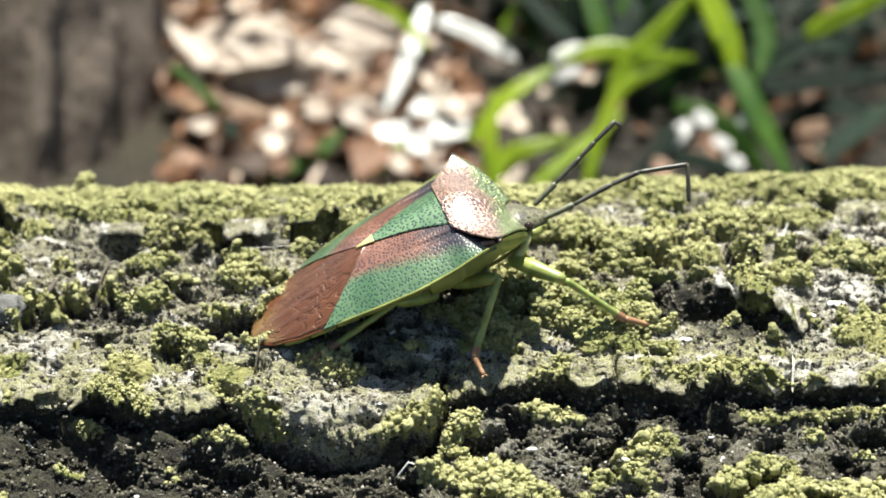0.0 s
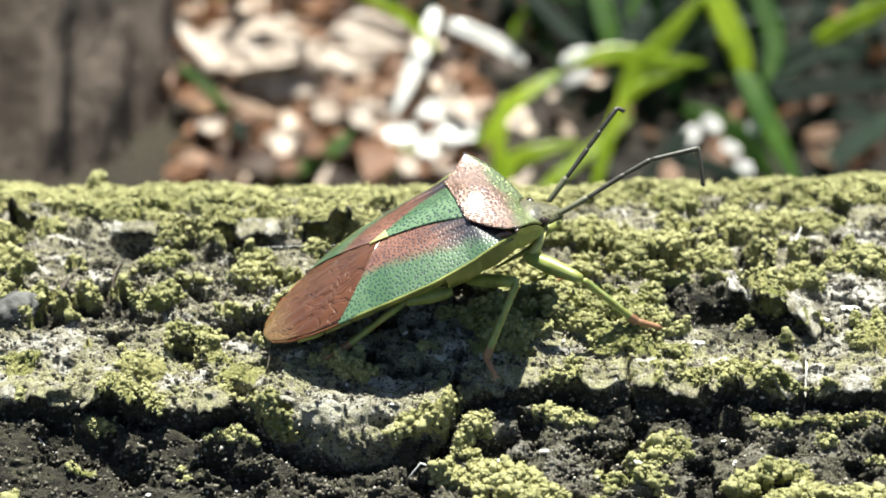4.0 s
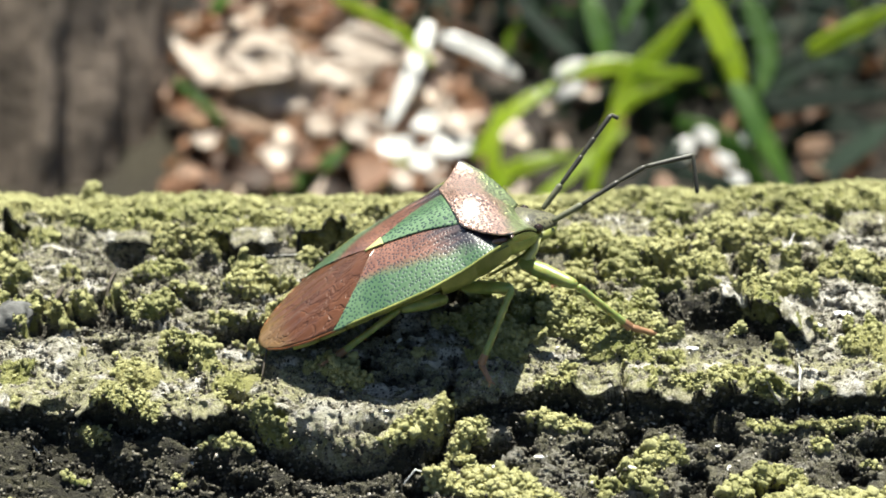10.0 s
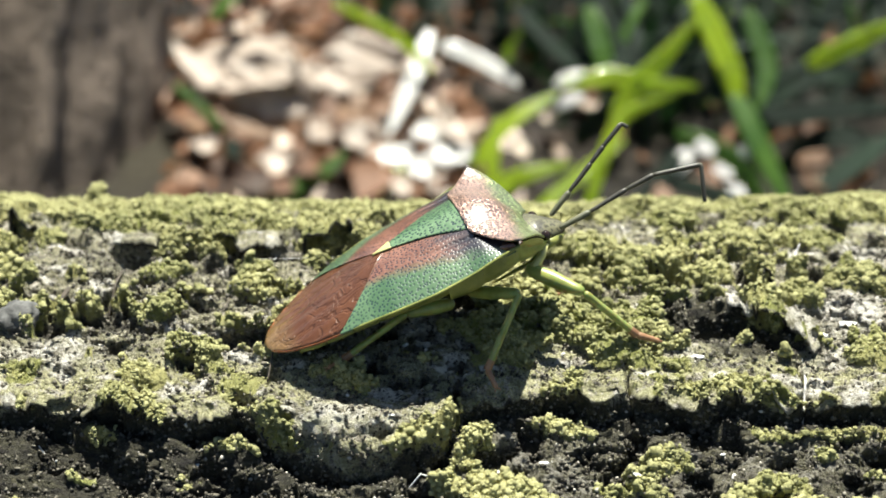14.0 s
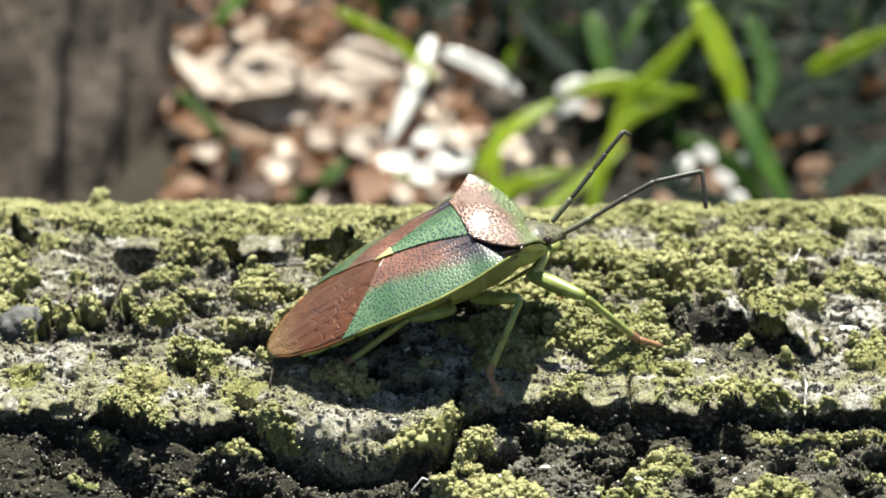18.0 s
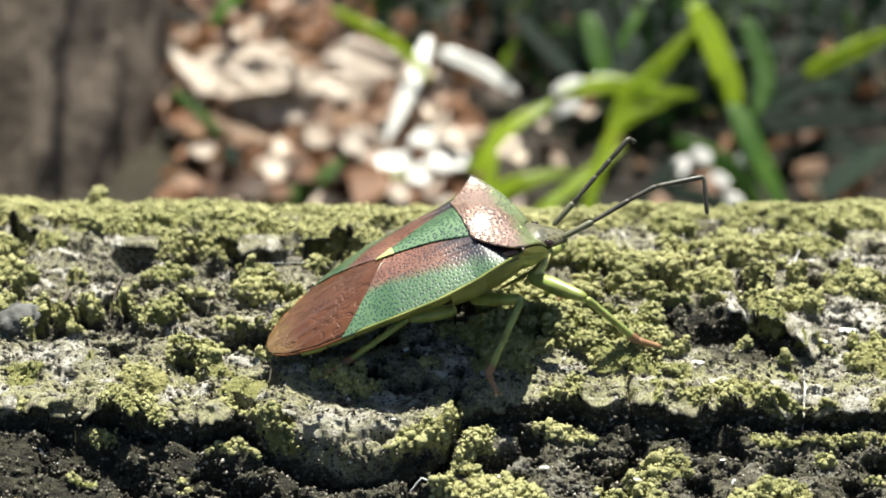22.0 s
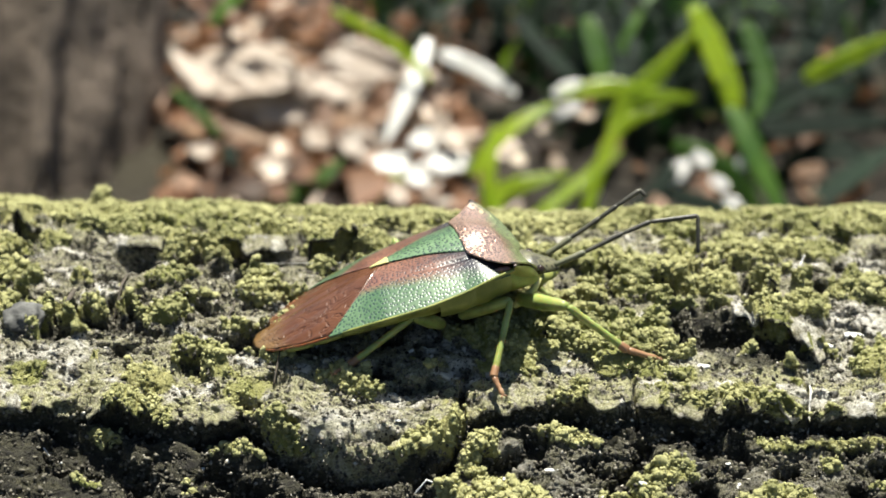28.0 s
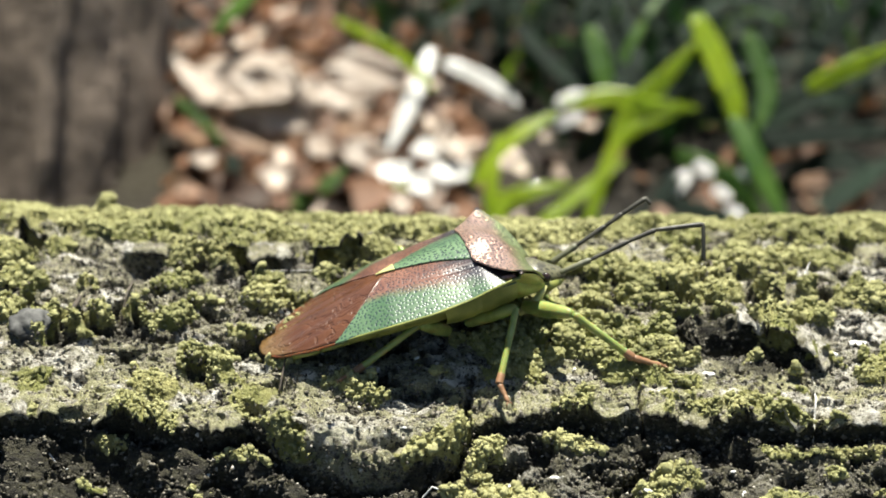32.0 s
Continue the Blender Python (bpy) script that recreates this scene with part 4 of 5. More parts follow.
def stance(place, forward, up):
    f = Vector(forward).normalized()
    left = Vector(up).cross(f).normalized()
    u = f.cross(left)
    m = Matrix((f, left, u)).transposed().to_4x4()
    m.translation = Vector(place)
    return m


def sized(*where):
    return stance(*where) @ Matrix.Scale(BUG_SIZE, 4)


# hip on the bug; knee (as it stands at 9 s), ankle and toe on the log, and the step that the foot takes late on
LEGS = [
    ("front", (0.8, -1.5, -1.5), (6.2, -5.0, 3.35), (8.97, -4.75, 0.82), (10.62, -4.54, 0.22), (0.42, 0.31, 0.18), (-0.8, -0.5, -0.1)),
    ("middle", (-2.2, -1.6, -1.6), (2.97, -6.3, 3.98), (1.5, -7.8, 0.6), (1.95, -8.6, 0.05), (0.34, 0.28, 0.16), (0, 0, 0)),
    ("hind", (-3.1, -1.7, -1.8), (-2.44, -6.0, 2.6), (-5.5, -6.5, 0.2), (-6.3, -6.9, -0.1), (0.37, 0.29, 0.16), (0, 0, 0)),
    ("front", (0.3, 1.5, -1.8), (4.0, -1.0, 3.3), (4.95, 0.1, 0.2), (5.8, 0.5, 0.0), (0.30, 0.24, 0.14), (0, 0, 0)),
    ("middle", (-2.2, 1.6, -1.6), (-0.5, 2.0, 3.2), (-0.8, 3.2, 0.5), (-0.6, 4.0, 0.1), (0.30, 0.24, 0.13), (0, 0, 0)),
    ("hind", (-3.1, 1.7, -1.8), (-3.4, 1.2, 3.2), (-3.0, 3.8, 0.4), (-3.4, 4.6, 0.1), (0.34, 0.26, 0.14), (0, 0, 0)),
]


def limb(name, length, profile, material, parent, label=""):
    """A rod along +x from the joint, with the radii of profile (share of length, radius) and rounded ends."""
    steps = [(0.0, 0.35), (0.03, 0.8)] + [(k / 12, 1) for k in range(1, 12)] + [(0.97, 0.85), (1.0, 0.4)]
    pts = [(s * length, 0, 0) for s, _ in steps]
    return tube(name, pts, [interp(s, profile) * f for s, f in steps], material, parent, label)


def aim(start, end, pole):
    """The pose at start whose x axis points at end and whose z axis leans to pole."""
    x = (Vector(end) - Vector(start)).normalized()
    y = Vector(pole).cross(x).normalized()
    z = x.cross(y)
    m = Matrix((x, y, z)).transposed().to_4x4()
    m.translation = Vector(start)
    return m


def metres(m):
    m = m.copy()
    m.translation = m.translation * MM
    return m


MOVES = []


def build_legs(bug):
    still = sized(*STANCES[3][1:])
    for name, hip, knee, ankle, toe, (thick, mid, thin), step in LEGS:
        hip, knee, ankle, toe = Vector(hip), Vector(knee), Vector(ankle), Vector(toe)
        rest = still.inverted()
        knee0, ankle0, toe0 = rest @ knee, rest @ ankle, rest @ toe
        l1, l2, l3 = (knee0 - hip).length, (ankle0 - knee0).length, (toe0 - ankle0).length
        femur = limb("femur", l1, [(0, mid), (0.45, thick), (0.85, mid), (1, mid * 0.8)], LEG, bug)
        tibia = limb("tibia", l2, [(0, thin * 1.35), (0.1, thin * 1.05), (0.5, thin), (0.85, thin * 1.05), (1, thin * 1.2)], LEG, bug)
        limb("tibia_end", l2 * 0.15, [(0, thin * 1.12), (1, thin * 1.32)], FOOT, tibia, "reddish lower end").location.x = l2 * 0.86 * MM
        tarsus = limb("tarsus", l3, [(0, thin * 1.0), (0.3, thin * 0.95), (0.36, thin * 0.7), (0.45, thin * 0.9), (0.62, thin * 0.65), (0.8, thin * 0.85), (1, thin * 0.6)], FOOT, bug, "reddish brown foot")
        for s in (-1, 1):
            tube("claw", [(l3 * 0.95, 0, 0), (l3 * 1.08, s * 0.12, 0.05), (l3 * 1.16, s * 0.16, -0.06)], [0.05, 0.04, 0.01], FOOT, tarsus, sides=6)
        bend = knee0 - (hip + ankle0) / 2
        rows1, rows2, rows3 = [], [], []
        for t, *where in STANCES:
            inv = sized(*where).inverted()
            late = Vector(step) if t > 25.2 else Vector()
            a, e = inv @ (ankle + late), inv @ (toe + late)
            d = a - hip
            far = min(d.length, (l1 + l2) * 0.999)
            along = (l1 * l1 - l2 * l2 + far * far) / (2 * far)
            out = math.sqrt(max(0.0, l1 * l1 - along * along))
            d.normalize()
            side = (bend - d * bend.dot(d)).normalized()
            k = hip + d * along + side * out
            up = Vector((0, 0, 1))
            rows1.append((t, metres(aim(hip, k, up))))
            rows2.append((t, metres(aim(k, a, side))))
            rows3.append((t, metres(aim(a, e, up))))
        MOVES.extend([(femur, rows1), (tibia, rows2), (tarsus, rows3)])


# antennae, in the bug's own space: their joints at 9 s, then how bend and tip go
FEELERS = [
    ([(3.1, -0.75, -0.55), (4.74, -0.77, -0.29), (6.82, -0.74, 0.14), (8.28, -0.77, 0.37), (10.65, -1.13, 0.16), (10.17, -1.96, -1.43)],
     [(0.0, (10.81, -1.14, -0.45), (10.38, -2.18, -2.16)), (0.95, (10.81, -1.14, -0.45), (10.38, -2.18, -2.16)), (1.2, (10.2, -0.3, 1.55), (9.8, -1.1, 0.1)),
      (1.45, (10.2, -0.25, 1.6), (9.8, -1.0, 0.2)), (1.6, (10.4, -0.5, 1.2), (10.0, -1.3, -0.3)), (1.95, (10.6, -1.1, 0.2), (10.15, -1.95, -1.4)),
      (9.0, (10.65, -1.13, 0.16), (10.17, -1.96, -1.43)), (22.1, (10.65, -1.13, 0.16), (10.2, -1.96, -1.43)), (22.5, (10.67, -1.3, 0.4), (10.6, -2.0, -1.1)),
      (24.5, (10.67, -1.33, 0.45), (10.63, -2.03, -1.09)), (28.0, (10.89, -1.42, 0.55), (10.7, -2.08, -1.08)), (32.0, (10.89, -1.42, 0.55), (10.7, -2.08, -1.08))]),
    ([(3.1, 0.75, -0.55), (4.39, 1.04, 0.21), (5.88, 1.39, 1.1), (6.77, 1.6, 1.65), (7.97, 1.87, 2.36), (8.25, 1.7, 2.1)],
     [(0.0, (8.92, 1.91, 1.86), (9.26, 1.7, 1.55)), (1.0, (8.92, 1.91, 1.86), (9.26, 1.7, 1.55)), (1.25, (9.06, 1.4, 1.0), (9.1, 1.2, 0.6)), (1.45, (9.0, 1.45, 1.1), (9.05, 1.25, 0.7)), (1.9, (8.0, 1.87, 2.34), (8.28, 1.7, 2.08)),
      (9.0, (7.97, 1.87, 2.36), (8.25, 1.7, 2.1)), (17.0, (8.05, 1.8, 2.3), (8.3, 1.7, 2.0)), (22.1, (8.15, 1.6, 2.2), (8.4, 1.5, 1.9)), (22.5, (8.4, 1.1, 1.75), (8.6, 0.9, 1.35)),
      (24.5, (8.38, 1.07, 1.70), (8.55, 0.83, 1.3)), (28.0, (8.58, 0.9, 1.7), (8.75, 0.63, 1.2)), (32.0, (8.58, 0.9, 1.7), (8.75, 0.63, 1.2))]),
]


def build_feelers(bug):
    for joints, turns in FEELERS:
        base, rest = Vector(joints[0]), [Vector(j) for j in joints]
        frame0 = aim(base, rest[4], rest[4] - rest[5])
        back = frame0.inverted()
        local = [back @ j for j in rest]

        def segment(name, a, b, r0, r1, material, parent):
            d = b - a
            pts = [a + d * s for s in (0, 0.03, 0.1, 0.5, 0.88, 0.97, 1)]
            f = (0.5, 0.8, 0.9, 1, 1.1, 1.0, 0.6)
            return tube(name, pts, [(r0 + (r1 - r0) * k / 6) * f[k] for k in range(7)], material, parent, sides=9)
        antenna = segment("antenna", local[0], local[1], 0.15, 0.155, HORN_OLIVE, bug)
        antenna["label"] = "dark jointed antenna"
        radii = ((0.115, 0.125), (0.115, 0.13), (0.13, 0.115), (0.13, 0.09))
        for k in range(4):
            segment("antenna_segment", local[k + 1], local[k + 2], *radii[k], HORN, antenna)
            c = local[k + 1]
            d = (local[k + 2] - c).normalized()
            tube("joint", [c - d * 0.05, c, c + d * 0.05], [0.07, 0.085, 0.07], HORN_OLIVE, antenna, "paler joint", 8)
        MOVES.append((antenna, [(t, metres(aim(base, b, Vector(b) - Vector(e)))) for t, b, e in turns]))


bug = build_bug()
bug.scale = (BUG_SIZE,) * 3
build_legs(bug)
build_feelers(bug)
MOVES.append((bug, [(t, metres(stance(*where))) for t, *where in STANCES]))


# ---- small things on the log ----
def chip(x, a, long, wide, turn, material, name, label, cat, tilt=0.0):
    """A small flat splinter with a bent, pointed outline."""
    def fn(u, v):
        e = 2 * v - 1
        w = wide * (0.35 + 0.65 * math.sin(math.pi * (0.08 + 0.84 * u)) ** 0.7)
        return long * (u - 0.5), w * e * 0.5 + 0.08 * wide * math.sin(9 * u), 0.12 * wide * math.sin(4 * u) - 0.2 * wide * e * e
    ob = sheet(name, fn, 8, 4, material, thick=0.05)
    p = on_log(x, a, 0.05)
    ob.matrix_world = metres(pose(*p, -math.degrees(a / R_LOG) + tilt, 0, turn))
    return tagged(ob, label, cat)


def fibre(points, radius, material, label, name="plant_fibre", cat="fibre"):
    pts = [on_log(x, a, lift) for x, a, lift in points]
    fine = []
    for i in range(len(pts) - 1):
        for k in range(5):
            fine.append(pts[i].lerp(pts[i + 1], k / 5))
    fine.append(pts[-1])
    n = len(fine)
    return tagged(tube(name, fine, [radius * (0.5 + 0.5 * math.sin(math.pi * (0.12 + 0.8 * k / n))) for k in range(n)], material, None, label, 7), label, cat)


def build_debris():
    white = "tiny whitish flake of lichen lying on the bark"
    for x, a, long, wide, turn in ((4.27, -11.3, 0.85, 0.28, 12), (10.08, -12.9, 0.75, 0.35, 40), (13.2, -11.8, 0.6, 0.4, 70), (12.86, -10.4, 0.35, 0.2, 20), (-12.3, -11.6, 0.35, 0.25, 50),
                                   (8.5, -12.2, 0.5, 0.35, -30), (-14.2, -14.0, 0.3, 0.25, 10), (5.3, -4.9, 0.45, 0.25, 60), (-14.5, 0.6, 0.5, 0.25, 80), (12.1, -5.1, 0.8, 0.45, 5),
                                   (-10.3, -12.9, 0.25, 0.2, 0), (15.6, -11.0, 0.3, 0.2, 35), (1.9, -12.4, 0.3, 0.2, 75), (-6.0, -13.4, 0.28, 0.2, 15), (18.8, -3.1, 0.7, 0.5, -10), (-2.9, -9.9, 0.5, 0.2, 8),
                                   (-7.7, -5.6, 0.9, 0.4, 30), (-7.0, -6.0, 0.6, 0.4, -20), (-3.3, -4.4, 0.8, 0.35, 10), (-2.6, -4.6, 0.5, 0.3, 60), (20.2, -2.3, 1.3, 0.8, 5)):
        chip(x, a, long * 0.8, wide * 0.7, turn, CHIP, "lichen_flake", white, "lichen")
    fibre([(-19.7, -10.8, 0.25), (-19.2, -11.3, 0.3), (-18.7, -11.8, 0.15)], 0.05, CHIP, "thin pale straw splinter lying in a bark crack", "splinter", "splinter")
    fibre([(-2.2, -13.0, 0.2), (-1.6, -12.8, 0.35), (-1.0, -12.6, 0.2)], 0.045, CHIP, "thin pale straw splinter lying on dark bark", "splinter", "splinter")
    dark = "dark dry plant fibre sticking to the bark"
    fibre([(-12.16, 0.7, 0.1), (-12.0, -1.2, 0.35), (-12.45, -3.3, 0.1)], 0.042, FIBRE, dark)
    fibre([(-18.0, 2.3, 0.2), (-18.1, 0.4, 0.5), (-18.3, -1.2, 0.1)], 0.072, FIBRE, dark)
    fibre([(-20.4, 0.1, 0.7), (-20.3, -2.1, 0.0)], 0.144, FIBRE, dark)
    fibre([(14.2, 8.3, 0.6), (13.7, 5.2, 0.0)], 0.084, FIBRE, dark)
    fibre([(-9.0, -5.7, 0.4), (-9.25, -7.2, 0.05)], 0.054, FIBRE, dark)
    fibre([(17.4, -4.6, 0.15), (17.15, -6.5, 0.2), (16.9, -8.3, 0.1)], 0.06, CHIP, "pale root thread hanging over the ledge", "root_thread", "root")
    fibre([(18.3, 3.2, 0.1), (18.9, 4.6, 0.9)], 0.03, CHIP, "fine pale hair standing on the moss", "hair", "fibre")
    # spider silk in the upper crack
    fibre([(-11.2, 3.6, 0.5), (-6.6, 3.5, 0.5)], 0.014, CHIP, "thin strand of spider silk across a crack", "silk_thread", "silk")
    # grey lump of crust
    bm = bmesh.new()
    bmesh.ops.create_icosphere(bm, subdivisions=4, radius=1.0)
    for v in bm.verts:
        k = 1 + 0.25 * noise.noise(v.co * 1.7) + 0.10 * noise.noise(v.co * 5.0) + 0.05 * noise.noise(v.co * 13.0)
        v.co = Vector((v.co.x * 1.05, v.co.y * 1.1, v.co.z * 0.75)) * k * MM
    me = bpy.data.meshes.new("crust_lump")
    bm.to_mesh(me)
    bm.free()
    me.materials.append(STONE)
    me.polygons.foreach_set("use_smooth", [True] * len(me.polygons))
    lump = tagged(new("crust_lump", me), "rounded grey crust lump on the bark", "crust")
    lump.matrix_world = metres(Matrix.Translation(on_log(-22.2, -2.9, 0.2)))
    # a moss sprig standing on the crown
    rng = np.random.default_rng(3)
    foot = np.array(on_log(-22.9, 17.5))
    C = np.concatenate([foot + np.array([0.25 * k % 0.6 - 0.2, 0.1 * k % 0.3, 0.30 * k]) + rng.normal(0, 0.26 - 0.02 * k, (18, 3)) for k in range(5)])
    tagged(joined("moss_sprig", [lumps_of(ball(1), C, 0.16 + 0.10 * rng.random(len(C)), rng, 0.7)], MOSS), "small moss sprig standing on the log's crown", "moss")


build_debris()


# ---- behind the log ----
FLOOR = -80.0


def build_ground():
    s = np.concatenate([-np.geomspace(400000, 420, 24), np.linspace(-400, 400, 161), np.geomspace(420, 400000, 24)])
    X, Y = np.meshgrid(s, s, indexing="ij")
    near = np.exp(-(np.hypot(X, Y - 150) / 380) ** 4)
    Z = FLOOR - 2 + near * 7 * (fbm(X / 45, Y / 45, 71, 4) - 0.5)
    n = len(s)
    idx = np.arange(n * n).reshape(n, n)
    F = np.stack([idx[:-1, :-1], idx[1:, :-1], idx[1:, 1:], idx[:-1, 1:]], -1).reshape(-1, 4)
    return tagged(mesh_ob("ground", np.stack([X, Y, Z], -1).reshape(-1, 3) * MM, F.tolist(), GROUND), "dark forest soil under leaf litter", "ground", kind="structure")


def build_trunk():
    """A leaning trunk; its foot stands in the soil."""
    trunk = tagged(new("tree_trunk"), "leaning tree trunk with furrowed grey-brown bark", "tree")
    trunk.matrix_world = metres(pose(-101, 205, FLOOR, -27, 0, 0))

    def skin(u, v):
        w = 2 * math.pi * v - math.pi / 2
        z = -30 + 700 * u ** 1.8
        d = math.degrees(2 * math.pi * v) % 360
        furrow = 0.0
        for at, wide, deep in ((28, 12, 24.0), (52, 3, 1.2), (70, 4, 3.0), (14, 3, 1.5), (345, 6, 4.0), (320, 5, 4.0)):
            furrow -= deep * math.exp(-((d - at - 2.0 * math.sin(z / 19)) / wide) ** 2)
        r = 46 + furrow + 1.6 * noise.noise(Vector((w * 7, z / 16, 0))) + 0.8 * noise.noise(Vector((w * 20, z / 7, 3)))
        return r * math.cos(w), r * math.sin(w), z
    sheet("bark", skin, 90, 180, TRUNK, trunk)
    # proud ridges of bark between the furrows
    for at, wide, rise in ((11, 9, 2.2), (45, 8, 2.6), (64, 7, 2.0), (83, 9, 1.8), (352, 10, 2.0), (332, 9, 2.0)):
        def ridge(u, v, at=at, wide=wide, rise=rise):
            z = -30 + 700 * u ** 1.8
            e = 2 * v - 1
            d = at + 2.0 * math.sin(z / 19) + wide * 0.5 * e * (0.8 + 0.3 * noise.noise(Vector((at, z / 14, 5))))
            w = math.radians(d) - math.pi / 2
            r = 44.5 + rise * (1 - e ** 4) + 1.2 * noise.noise(Vector((w * 9, z / 9, at))) * (1 - e * e)
            return r * math.cos(w), r * math.sin(w), z
        sheet("bark_ridge", ridge, 90, 8, TRUNK, trunk)
    return trunk


def leaf_fn(length, width, curl, twist, wave):
    def fn(u, v):
        e = 2 * v - 1
        w = width * (math.sin(math.pi * min(1, u * 0.96 + 0.02)) ** 0.75) * (1 + (0.18 if length < 12 else 0.07) * math.sin(u * 21 + wave))
        x = length * (u - 0.5)
        z = curl * (e * e) * width * 0.5 + twist * e * u * width + 0.06 * length * math.sin(u * 5 + wave) + 0.03 * length * math.sin(e * 5 + u * 7)
        return x, 0.5 * w * e, z
    return fn


def dead_leaf(at, length, width, spin, material, label, tilt=(0, 0), curl=0.35, wave=0.0):
    ob = sheet("dead_leaf", leaf_fn(length, width, curl, 0.2, wave), 14, 8, material, thick=0.5)
    ob.matrix_world = metres(pose(*at, tilt[0], tilt[1], spin))
    return tagged(ob, label, "leaf", "leaf litter")


def blade(points, width, material, label, lean=0.0, name="grass_blade", cat="grass"):
    """A grass blade along a smooth line, keeled, tapering to its tip; width in millimetres."""
    pts = [Vector(p) for p in points]

    def along(u):
        s = u * (len(pts) - 1)
        i = min(int(s), len(pts) - 2)
        p0, p1, p2, p3 = pts[max(i - 1, 0)], pts[i], pts[i + 1], pts[min(i + 2, len(pts) - 1)]
        t = s - i
        return 0.5 * ((2 * p1) + (p2 - p0) * t + (2 * p0 - 5 * p1 + 4 * p2 - p3) * t * t + (3 * p1 - 3 * p2 + p3 - p0) * t ** 3)

    def fn(u, v):
        p, d = along(u), (along(min(1, u + 0.02)) - along(max(0, u - 0.02))).normalized()
        side = d.cross(Vector((math.sin(lean), -math.cos(lean) * 0.8, 0.6))).normalized()
        up = side.cross(d)
        e = 2 * v - 1
        w = 0.5 * width * min(1, 0.55 + 2 * u) * (1 - max(0, (u - 0.55) / 0.45) ** 1.7 * 0.93)
        return p + side * w * e + up * (0.25 * w * abs(e))
    return tagged(sheet(name, fn, 20, 4, material, thick=0.25), label, cat, "grass behind the log")


def build_background():
    build_ground()
    build_trunk()
    rng = random.Random(8)
    # loose litter: many small dry leaf pieces
    verts, faces = [], []
    for k in range(3600):
        x, y = rng.triangular(-190, 240, -30), rng.uniform(160, 420)
        s = rng.uniform(3, 10)
        if x < -46 - 0.16 * (y - 160) or (x > 8 and rng.random() < 0.8):
            continue
        m = pose(x, y, FLOOR + rng.uniform(0, 6), rng.uniform(-35, 35), rng.uniform(-35, 35), rng.uniform(0, 360))
        fn = leaf_fn(s, s * rng.uniform(0.35, 0.7), rng.uniform(-0.5, 0.6), rng.uniform(-0.4, 0.4), rng.uniform(0, 6))
        b = len(verts)
        for i in range(5):
            for j in range(3):
                verts.append(m @ Vector(fn(i / 4, j / 2)) * MM)
        faces += [(b + i * 3 + j, b + i * 3 + 3 + j, b + i * 3 + 4 + j, b + i * 3 + 1 + j) for i in range(4) for j in range(2)]
    n = Nodes("litter_pieces", 0.7)
    tone = n.mix(n.span(n.island(), 0.0, 0.75), (0.016, 0.009, 0.006), (0.20, 0.095, 0.048))
    n.colour(n.mix(n.span(n.island(), 0.78, 0.93), tone, (0.70, 0.58, 0.48)))
    n.glow_through(0.2, (0.35, 0.17, 0.08))
    tagged(mesh_ob("leaf_litter", verts, faces, n.mat), "small broken dry leaves scattered over the soil", "leaf litter", kind="stuff")

    # dry leaves: place, length, width, turn, tilt towards the viewer
    pale, tan = "pale dry leaf lying on the soil", "curled tan dry leaf on the soil"
    for at, size, wide, spin, tilt, material, label in (
            ((-38, 197, -68), 27, 17, 148, (-31, 0), LITTER_PALE, pale), ((-32, 190, -69), 20, 12, -28, (34, 5), LITTER_PALE, pale),
            ((-34, 185, -74), 19, 7, -12, (10, 0), LITTER, tan), ((-26, 202, -72), 10, 8, 60, (13, 0), LITTER_PALE, pale),
            ((-16, 215, -73), 17, 9, 10, (25, 0), LITTER_PALE, pale), ((-14, 179, -74), 11, 6, -35, (13, 0), LITTER_PALE, pale),
            ((-22, 182, -74), 9, 5, 70, (25, 0), LITTER_PALE, pale), ((-9, 170, -73), 7, 4, 20, (18, 0), BLEACHED, pale), ((-4, 167, -74), 6, 4, 70, (24, 0), BLEACHED, pale),
            ((-12, 165, -74), 5, 3, -30, (20, 0), BLEACHED, pale), ((1, 171, -73), 8, 4, -15, (22, 0), BLEACHED, pale), ((-2, 175, -71), 9, 4, 35, (25, 8), BLEACHED, pale),
            ((-7, 163, -75), 5, 4, 10, (20, 0), LITTER_PALE, pale),
            ((2, 178, -72), 13, 8, 100, (15, 0), LITTER_PALE, pale), ((-17, 190, -74), 7, 4, 30, (25, 0), LITTER, tan),
            ((-29, 170, -74), 6, 5, 10, (15, 0), LITTER_PALE, pale), ((-42, 175, -74), 5, 3, 40, (13, 0), LITTER_PALE, pale),
            ((-34, 170, -75), 8, 4, -60, (20, 0), LITTER, tan), ((-31, 218, -73), 10, 6, 40, (13, 0), LITTER, tan),
            ((31, 188, -75), 6, 4, 60, (18, 0), LITTER, tan), ((64, 173, -74), 7, 4, 30, (13, 0), LITTER, tan),
            ((63, 166, -75), 5, 3, 110, (13, 0), LITTER, tan), ((-20, 203, -73), 14, 6, -10, (15, 0), LITTER_PALE, pale),
            ((1, 162, -75), 9, 5, 0, (13, 0), LITTER_PALE, pale), ((-45, 187, -75), 7, 4, 80, (20, 0), LITTER, tan)):
        dead_leaf(at, size, wide, spin, material, label, tilt, 0.06 + 0.02 * (size % 7), 0.37 * size % 3)

    # bleached straws; all but the first two are white stand-ins for sun glints
    straw = "bleached dry grass, most pieces standing for sun glints"
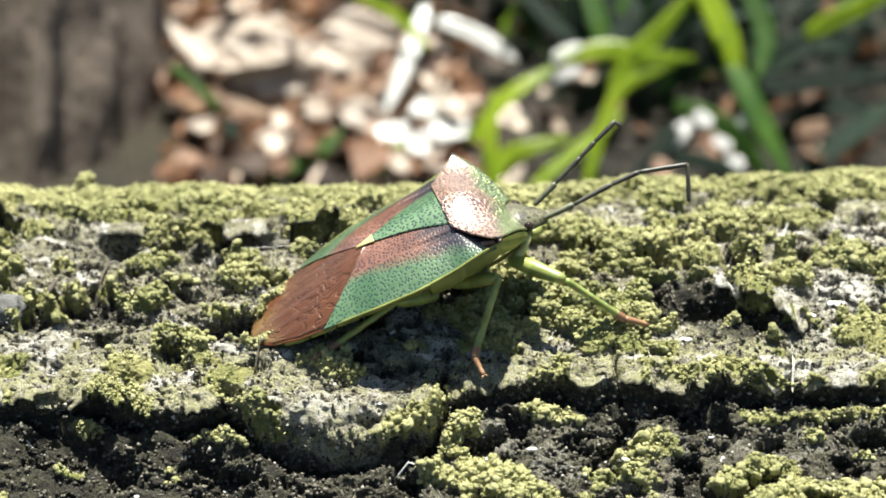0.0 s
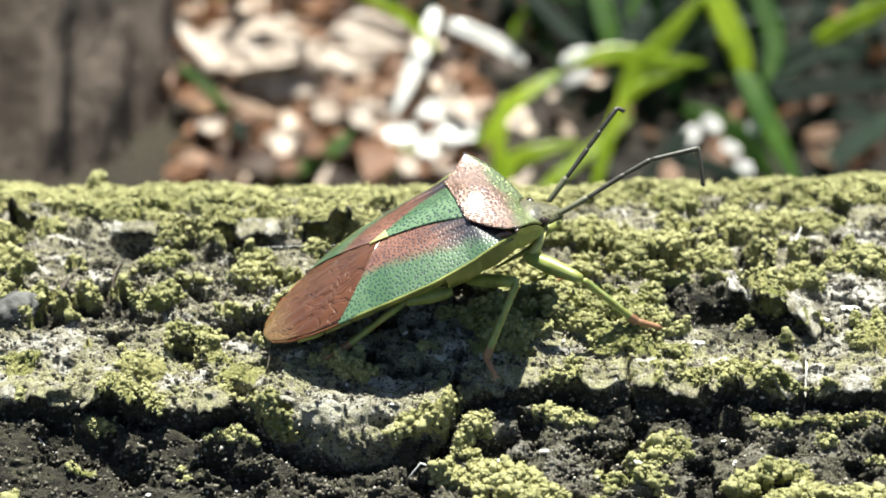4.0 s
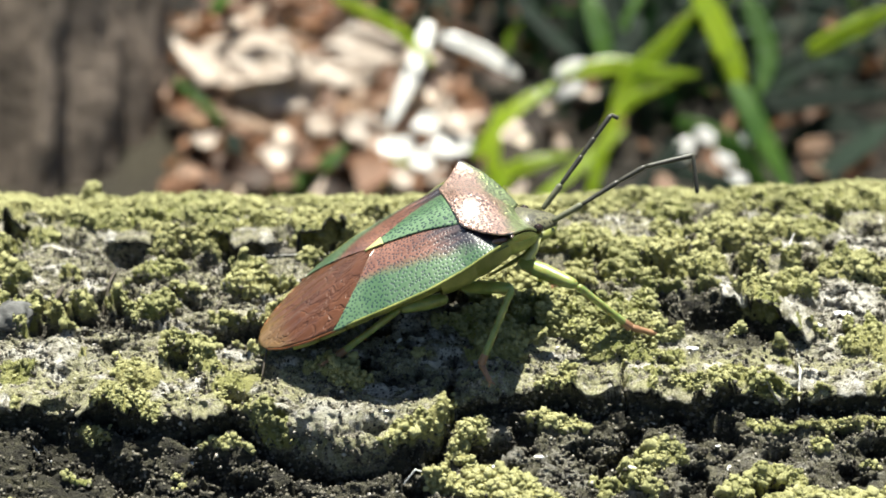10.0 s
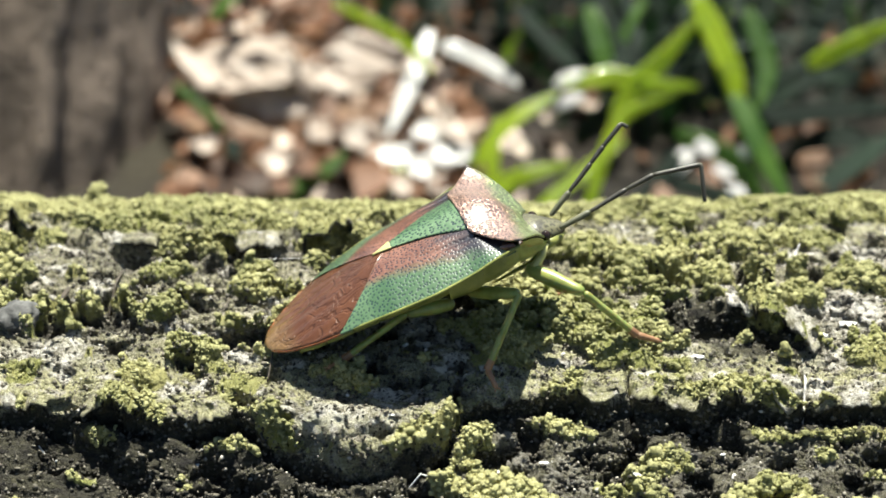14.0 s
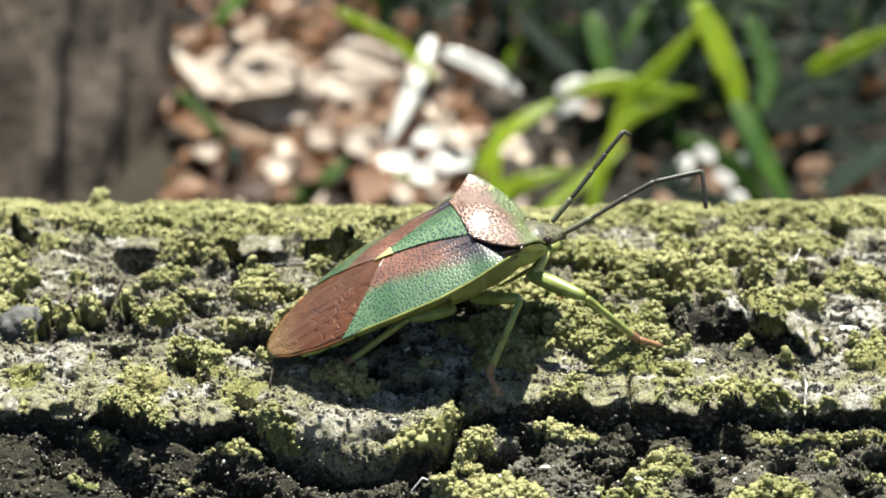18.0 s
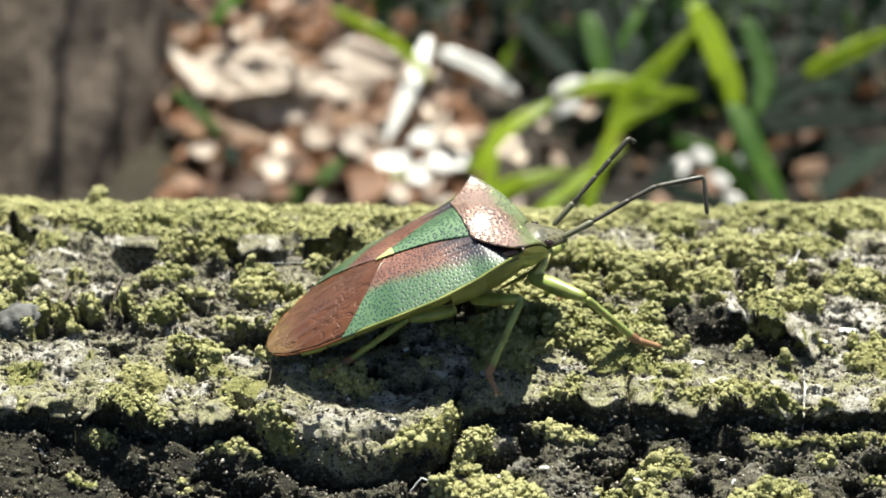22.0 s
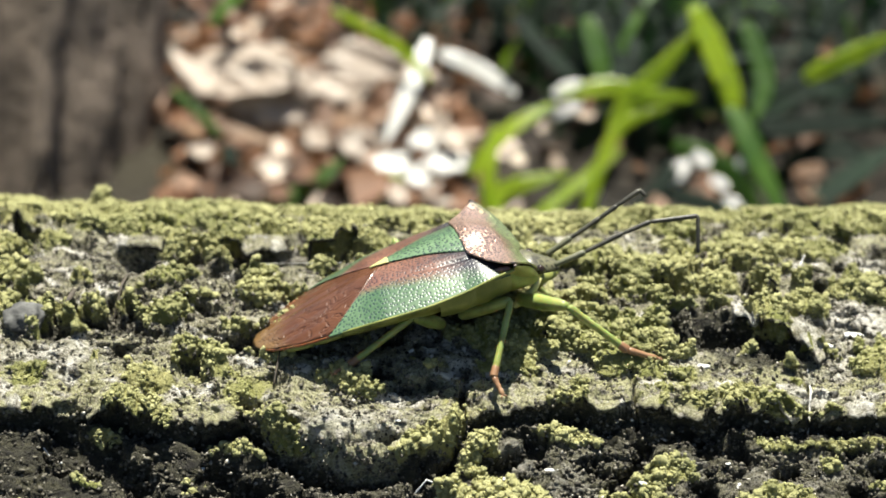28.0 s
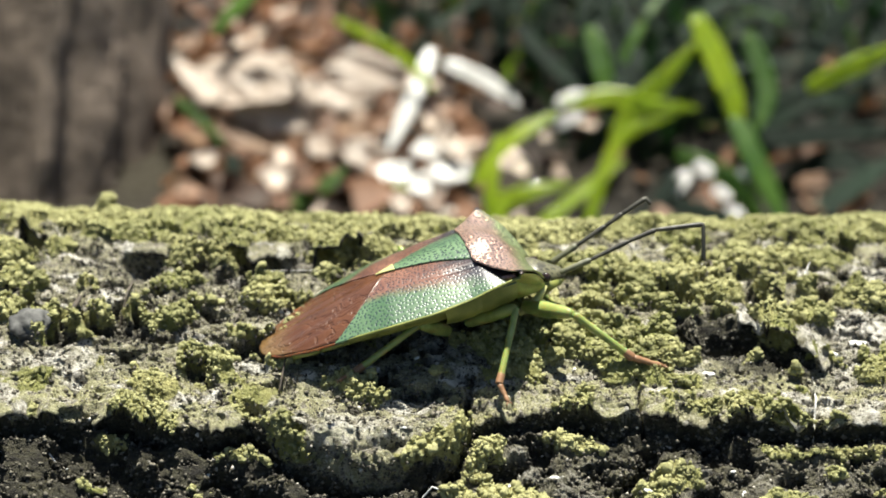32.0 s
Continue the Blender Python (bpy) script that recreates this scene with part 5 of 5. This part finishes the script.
    for line, wide in (([(-3, 190, -58), (-6, 181, -64), (-10, 173, -71)], 2.9), ([(-1, 186, -59), (6, 184, -61), (13, 180, -64)], 2.9),
                       ([(19, 178, -63), (21, 179, -62), (24, 180, -61)], 2.0), ([(19, 176, -66), (21, 176, -65), (24, 177, -64)], 2.0),
                       ([(39, 167, -74), (41, 169, -72), (42, 170, -71)], 2.6), ([(43, 171, -70), (45, 170, -71), (46, 169, -71)], 2.4),
                       ([(51, 170, -72), (52, 171, -71), (53, 171, -70)], 2.4), ([(46, 168, -73), (48, 167, -74), (49, 166, -74)], 2.0),
                       ([(48, 165, -76), (50, 164, -76), (51, 164, -76)], 2.2), ([(-14, 163, -77), (-12, 164, -76), (-10, 165, -75)], 2.8)):
        blade(line, wide, BLEACHED, straw, 0.0, "straw", "straw")

    # green blades that one can tell apart
    fresh, yellow, deep = "fresh green grass blade", "yellow-green grass blade, sunlit look put into its colour", "dark green grass blade, shade put into its colour"
    for line, wide, material, label in (
            ([(8, 160, -80), (10, 165, -76), (15, 166, -74), (22, 168, -73)], 3.0, GRASS_LIGHT, yellow), ([(9, 160, -80), (8, 167, -73), (9, 174, -67)], 2.6, GRASS_LIGHT, yellow),
            ([(5, 168, -74), (11, 173, -68), (20, 178, -64)], 2.8, GRASS_LIGHT, yellow), ([(20, 178, -63), (29, 180, -62), (35, 179, -63), (44, 179, -63)], 3.4, GRASS_LIGHT, yellow),
            ([(29, 174, -68), (32, 178, -64), (37, 182, -60), (44, 188, -54)], 3.8, GRASS_LIGHT, yellow), ([(44, 192, -51), (49, 182, -60), (51, 176, -66)], 4.4, GRASS_LIGHT, yellow),
            ([(50, 178, -64), (53, 172, -69), (59, 162, -79)], 4.0, GRASS, fresh), ([(63, 182, -60), (71, 185, -57), (80, 189, -54)], 3.4, GRASS_LIGHT, yellow),
            ([(40, 173, -69), (49, 169, -72), (55, 163, -78)], 3.4, GRASS, fresh), ([(37, 166, -75), (45, 164, -76), (52, 162, -78)], 3.0, GRASS_SHADED, deep),
            ([(55, 175, -67), (67, 176, -66), (80, 177, -65)], 3.6, GRASS_SHADED, deep), ([(60, 163, -79), (69, 168, -73), (79, 173, -68)], 4.0, GRASS_SHADED, deep),
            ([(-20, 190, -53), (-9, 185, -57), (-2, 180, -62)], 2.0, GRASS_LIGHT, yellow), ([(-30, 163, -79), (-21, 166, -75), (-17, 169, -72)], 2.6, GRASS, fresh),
            ([(-37, 161, -80), (-36, 167, -74), (-37, 171, -70)], 3.4, GRASS_SHADED, deep), ([(-47, 178, -64), (-42, 175, -67), (-38, 172, -70)], 1.5, GRASS, fresh),
            ([(12, 190, -53), (18, 185, -58), (24, 181, -62)], 3.0, GRASS_SHADED, deep), ([(25, 190, -53), (27, 184, -58), (28, 180, -62)], 3.6, GRASS, fresh),
            ([(30, 159, -80), (38, 167, -73), (40, 170, -71)], 3.2, GRASS_SHADED, deep), ([(53, 190, -53), (56, 182, -60), (54, 176, -66)], 3.4, GRASS, fresh),
            ([(-12, 162, -79), (-10, 165, -75), (-6, 166, -74)], 3.0, GRASS_LIGHT, yellow), ([(-44, 205, -62), (-36, 212, -55), (-28, 216, -52)], 3.4, GRASS, fresh),
            ([(24, 161, -79), (27, 169, -72), (31, 175, -67), (40, 178, -64)], 2.4, GRASS_LIGHT, yellow), ([(15, 161, -79), (24, 167, -74), (31, 172, -70)], 2.4, GRASS_LIGHT, yellow),
            # wide near-black blades, added to fill gaps with painted shade
            ([(20, 200, -72), (30, 200, -66), (38, 199, -68)], 6.0, GRASS_SHADED, deep),
            ([(30, 192, -72), (38, 192, -66), (47, 194, -62)], 6.0, GRASS_SHADED, deep), ([(56, 186, -70), (66, 188, -64), (76, 192, -66)], 6.0, GRASS_SHADED, deep),
            ([(24, 188, -78), (30, 186, -71), (36, 184, -69)], 4.5, GRASS_SHADED, deep), ([(60, 178, -78), (67, 178, -72), (77, 176, -73)], 4.5, GRASS_SHADED, deep),
            ([(-40, 214, -58), (-30, 219, -52), (-20, 221, -52)], 3.4, GRASS, fresh), ([(66, 200, -66), (72, 206, -58), (82, 212, -50)], 3.6, GRASS_SHADED, deep)):
        blade(line, wide, material, label, rng.uniform(-0.5, 0.5))

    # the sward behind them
    # the first sward is coloured near black to stand for shade
    for name, material, spots, label in (("grass", GRASS_SHADED, 1500, "dark green grass behind the log, shade put into its colour"), ("sunlit_grass", GRASS, 120, "green grass growing through the leaf litter")):
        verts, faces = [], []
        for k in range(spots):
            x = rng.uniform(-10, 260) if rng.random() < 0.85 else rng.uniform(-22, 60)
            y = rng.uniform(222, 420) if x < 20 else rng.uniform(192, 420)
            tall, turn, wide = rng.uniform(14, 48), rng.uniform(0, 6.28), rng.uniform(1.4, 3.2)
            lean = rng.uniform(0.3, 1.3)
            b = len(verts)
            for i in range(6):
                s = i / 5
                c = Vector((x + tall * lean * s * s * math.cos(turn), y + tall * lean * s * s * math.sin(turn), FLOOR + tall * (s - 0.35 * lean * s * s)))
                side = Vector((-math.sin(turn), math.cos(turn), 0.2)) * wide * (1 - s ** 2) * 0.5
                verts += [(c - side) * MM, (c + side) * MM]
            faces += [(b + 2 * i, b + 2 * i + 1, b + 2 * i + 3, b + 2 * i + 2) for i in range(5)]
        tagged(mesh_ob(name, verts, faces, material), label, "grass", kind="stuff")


build_background()


def motions():
    for thing, rows in MOVES:
        walk(thing, rows)


motions()
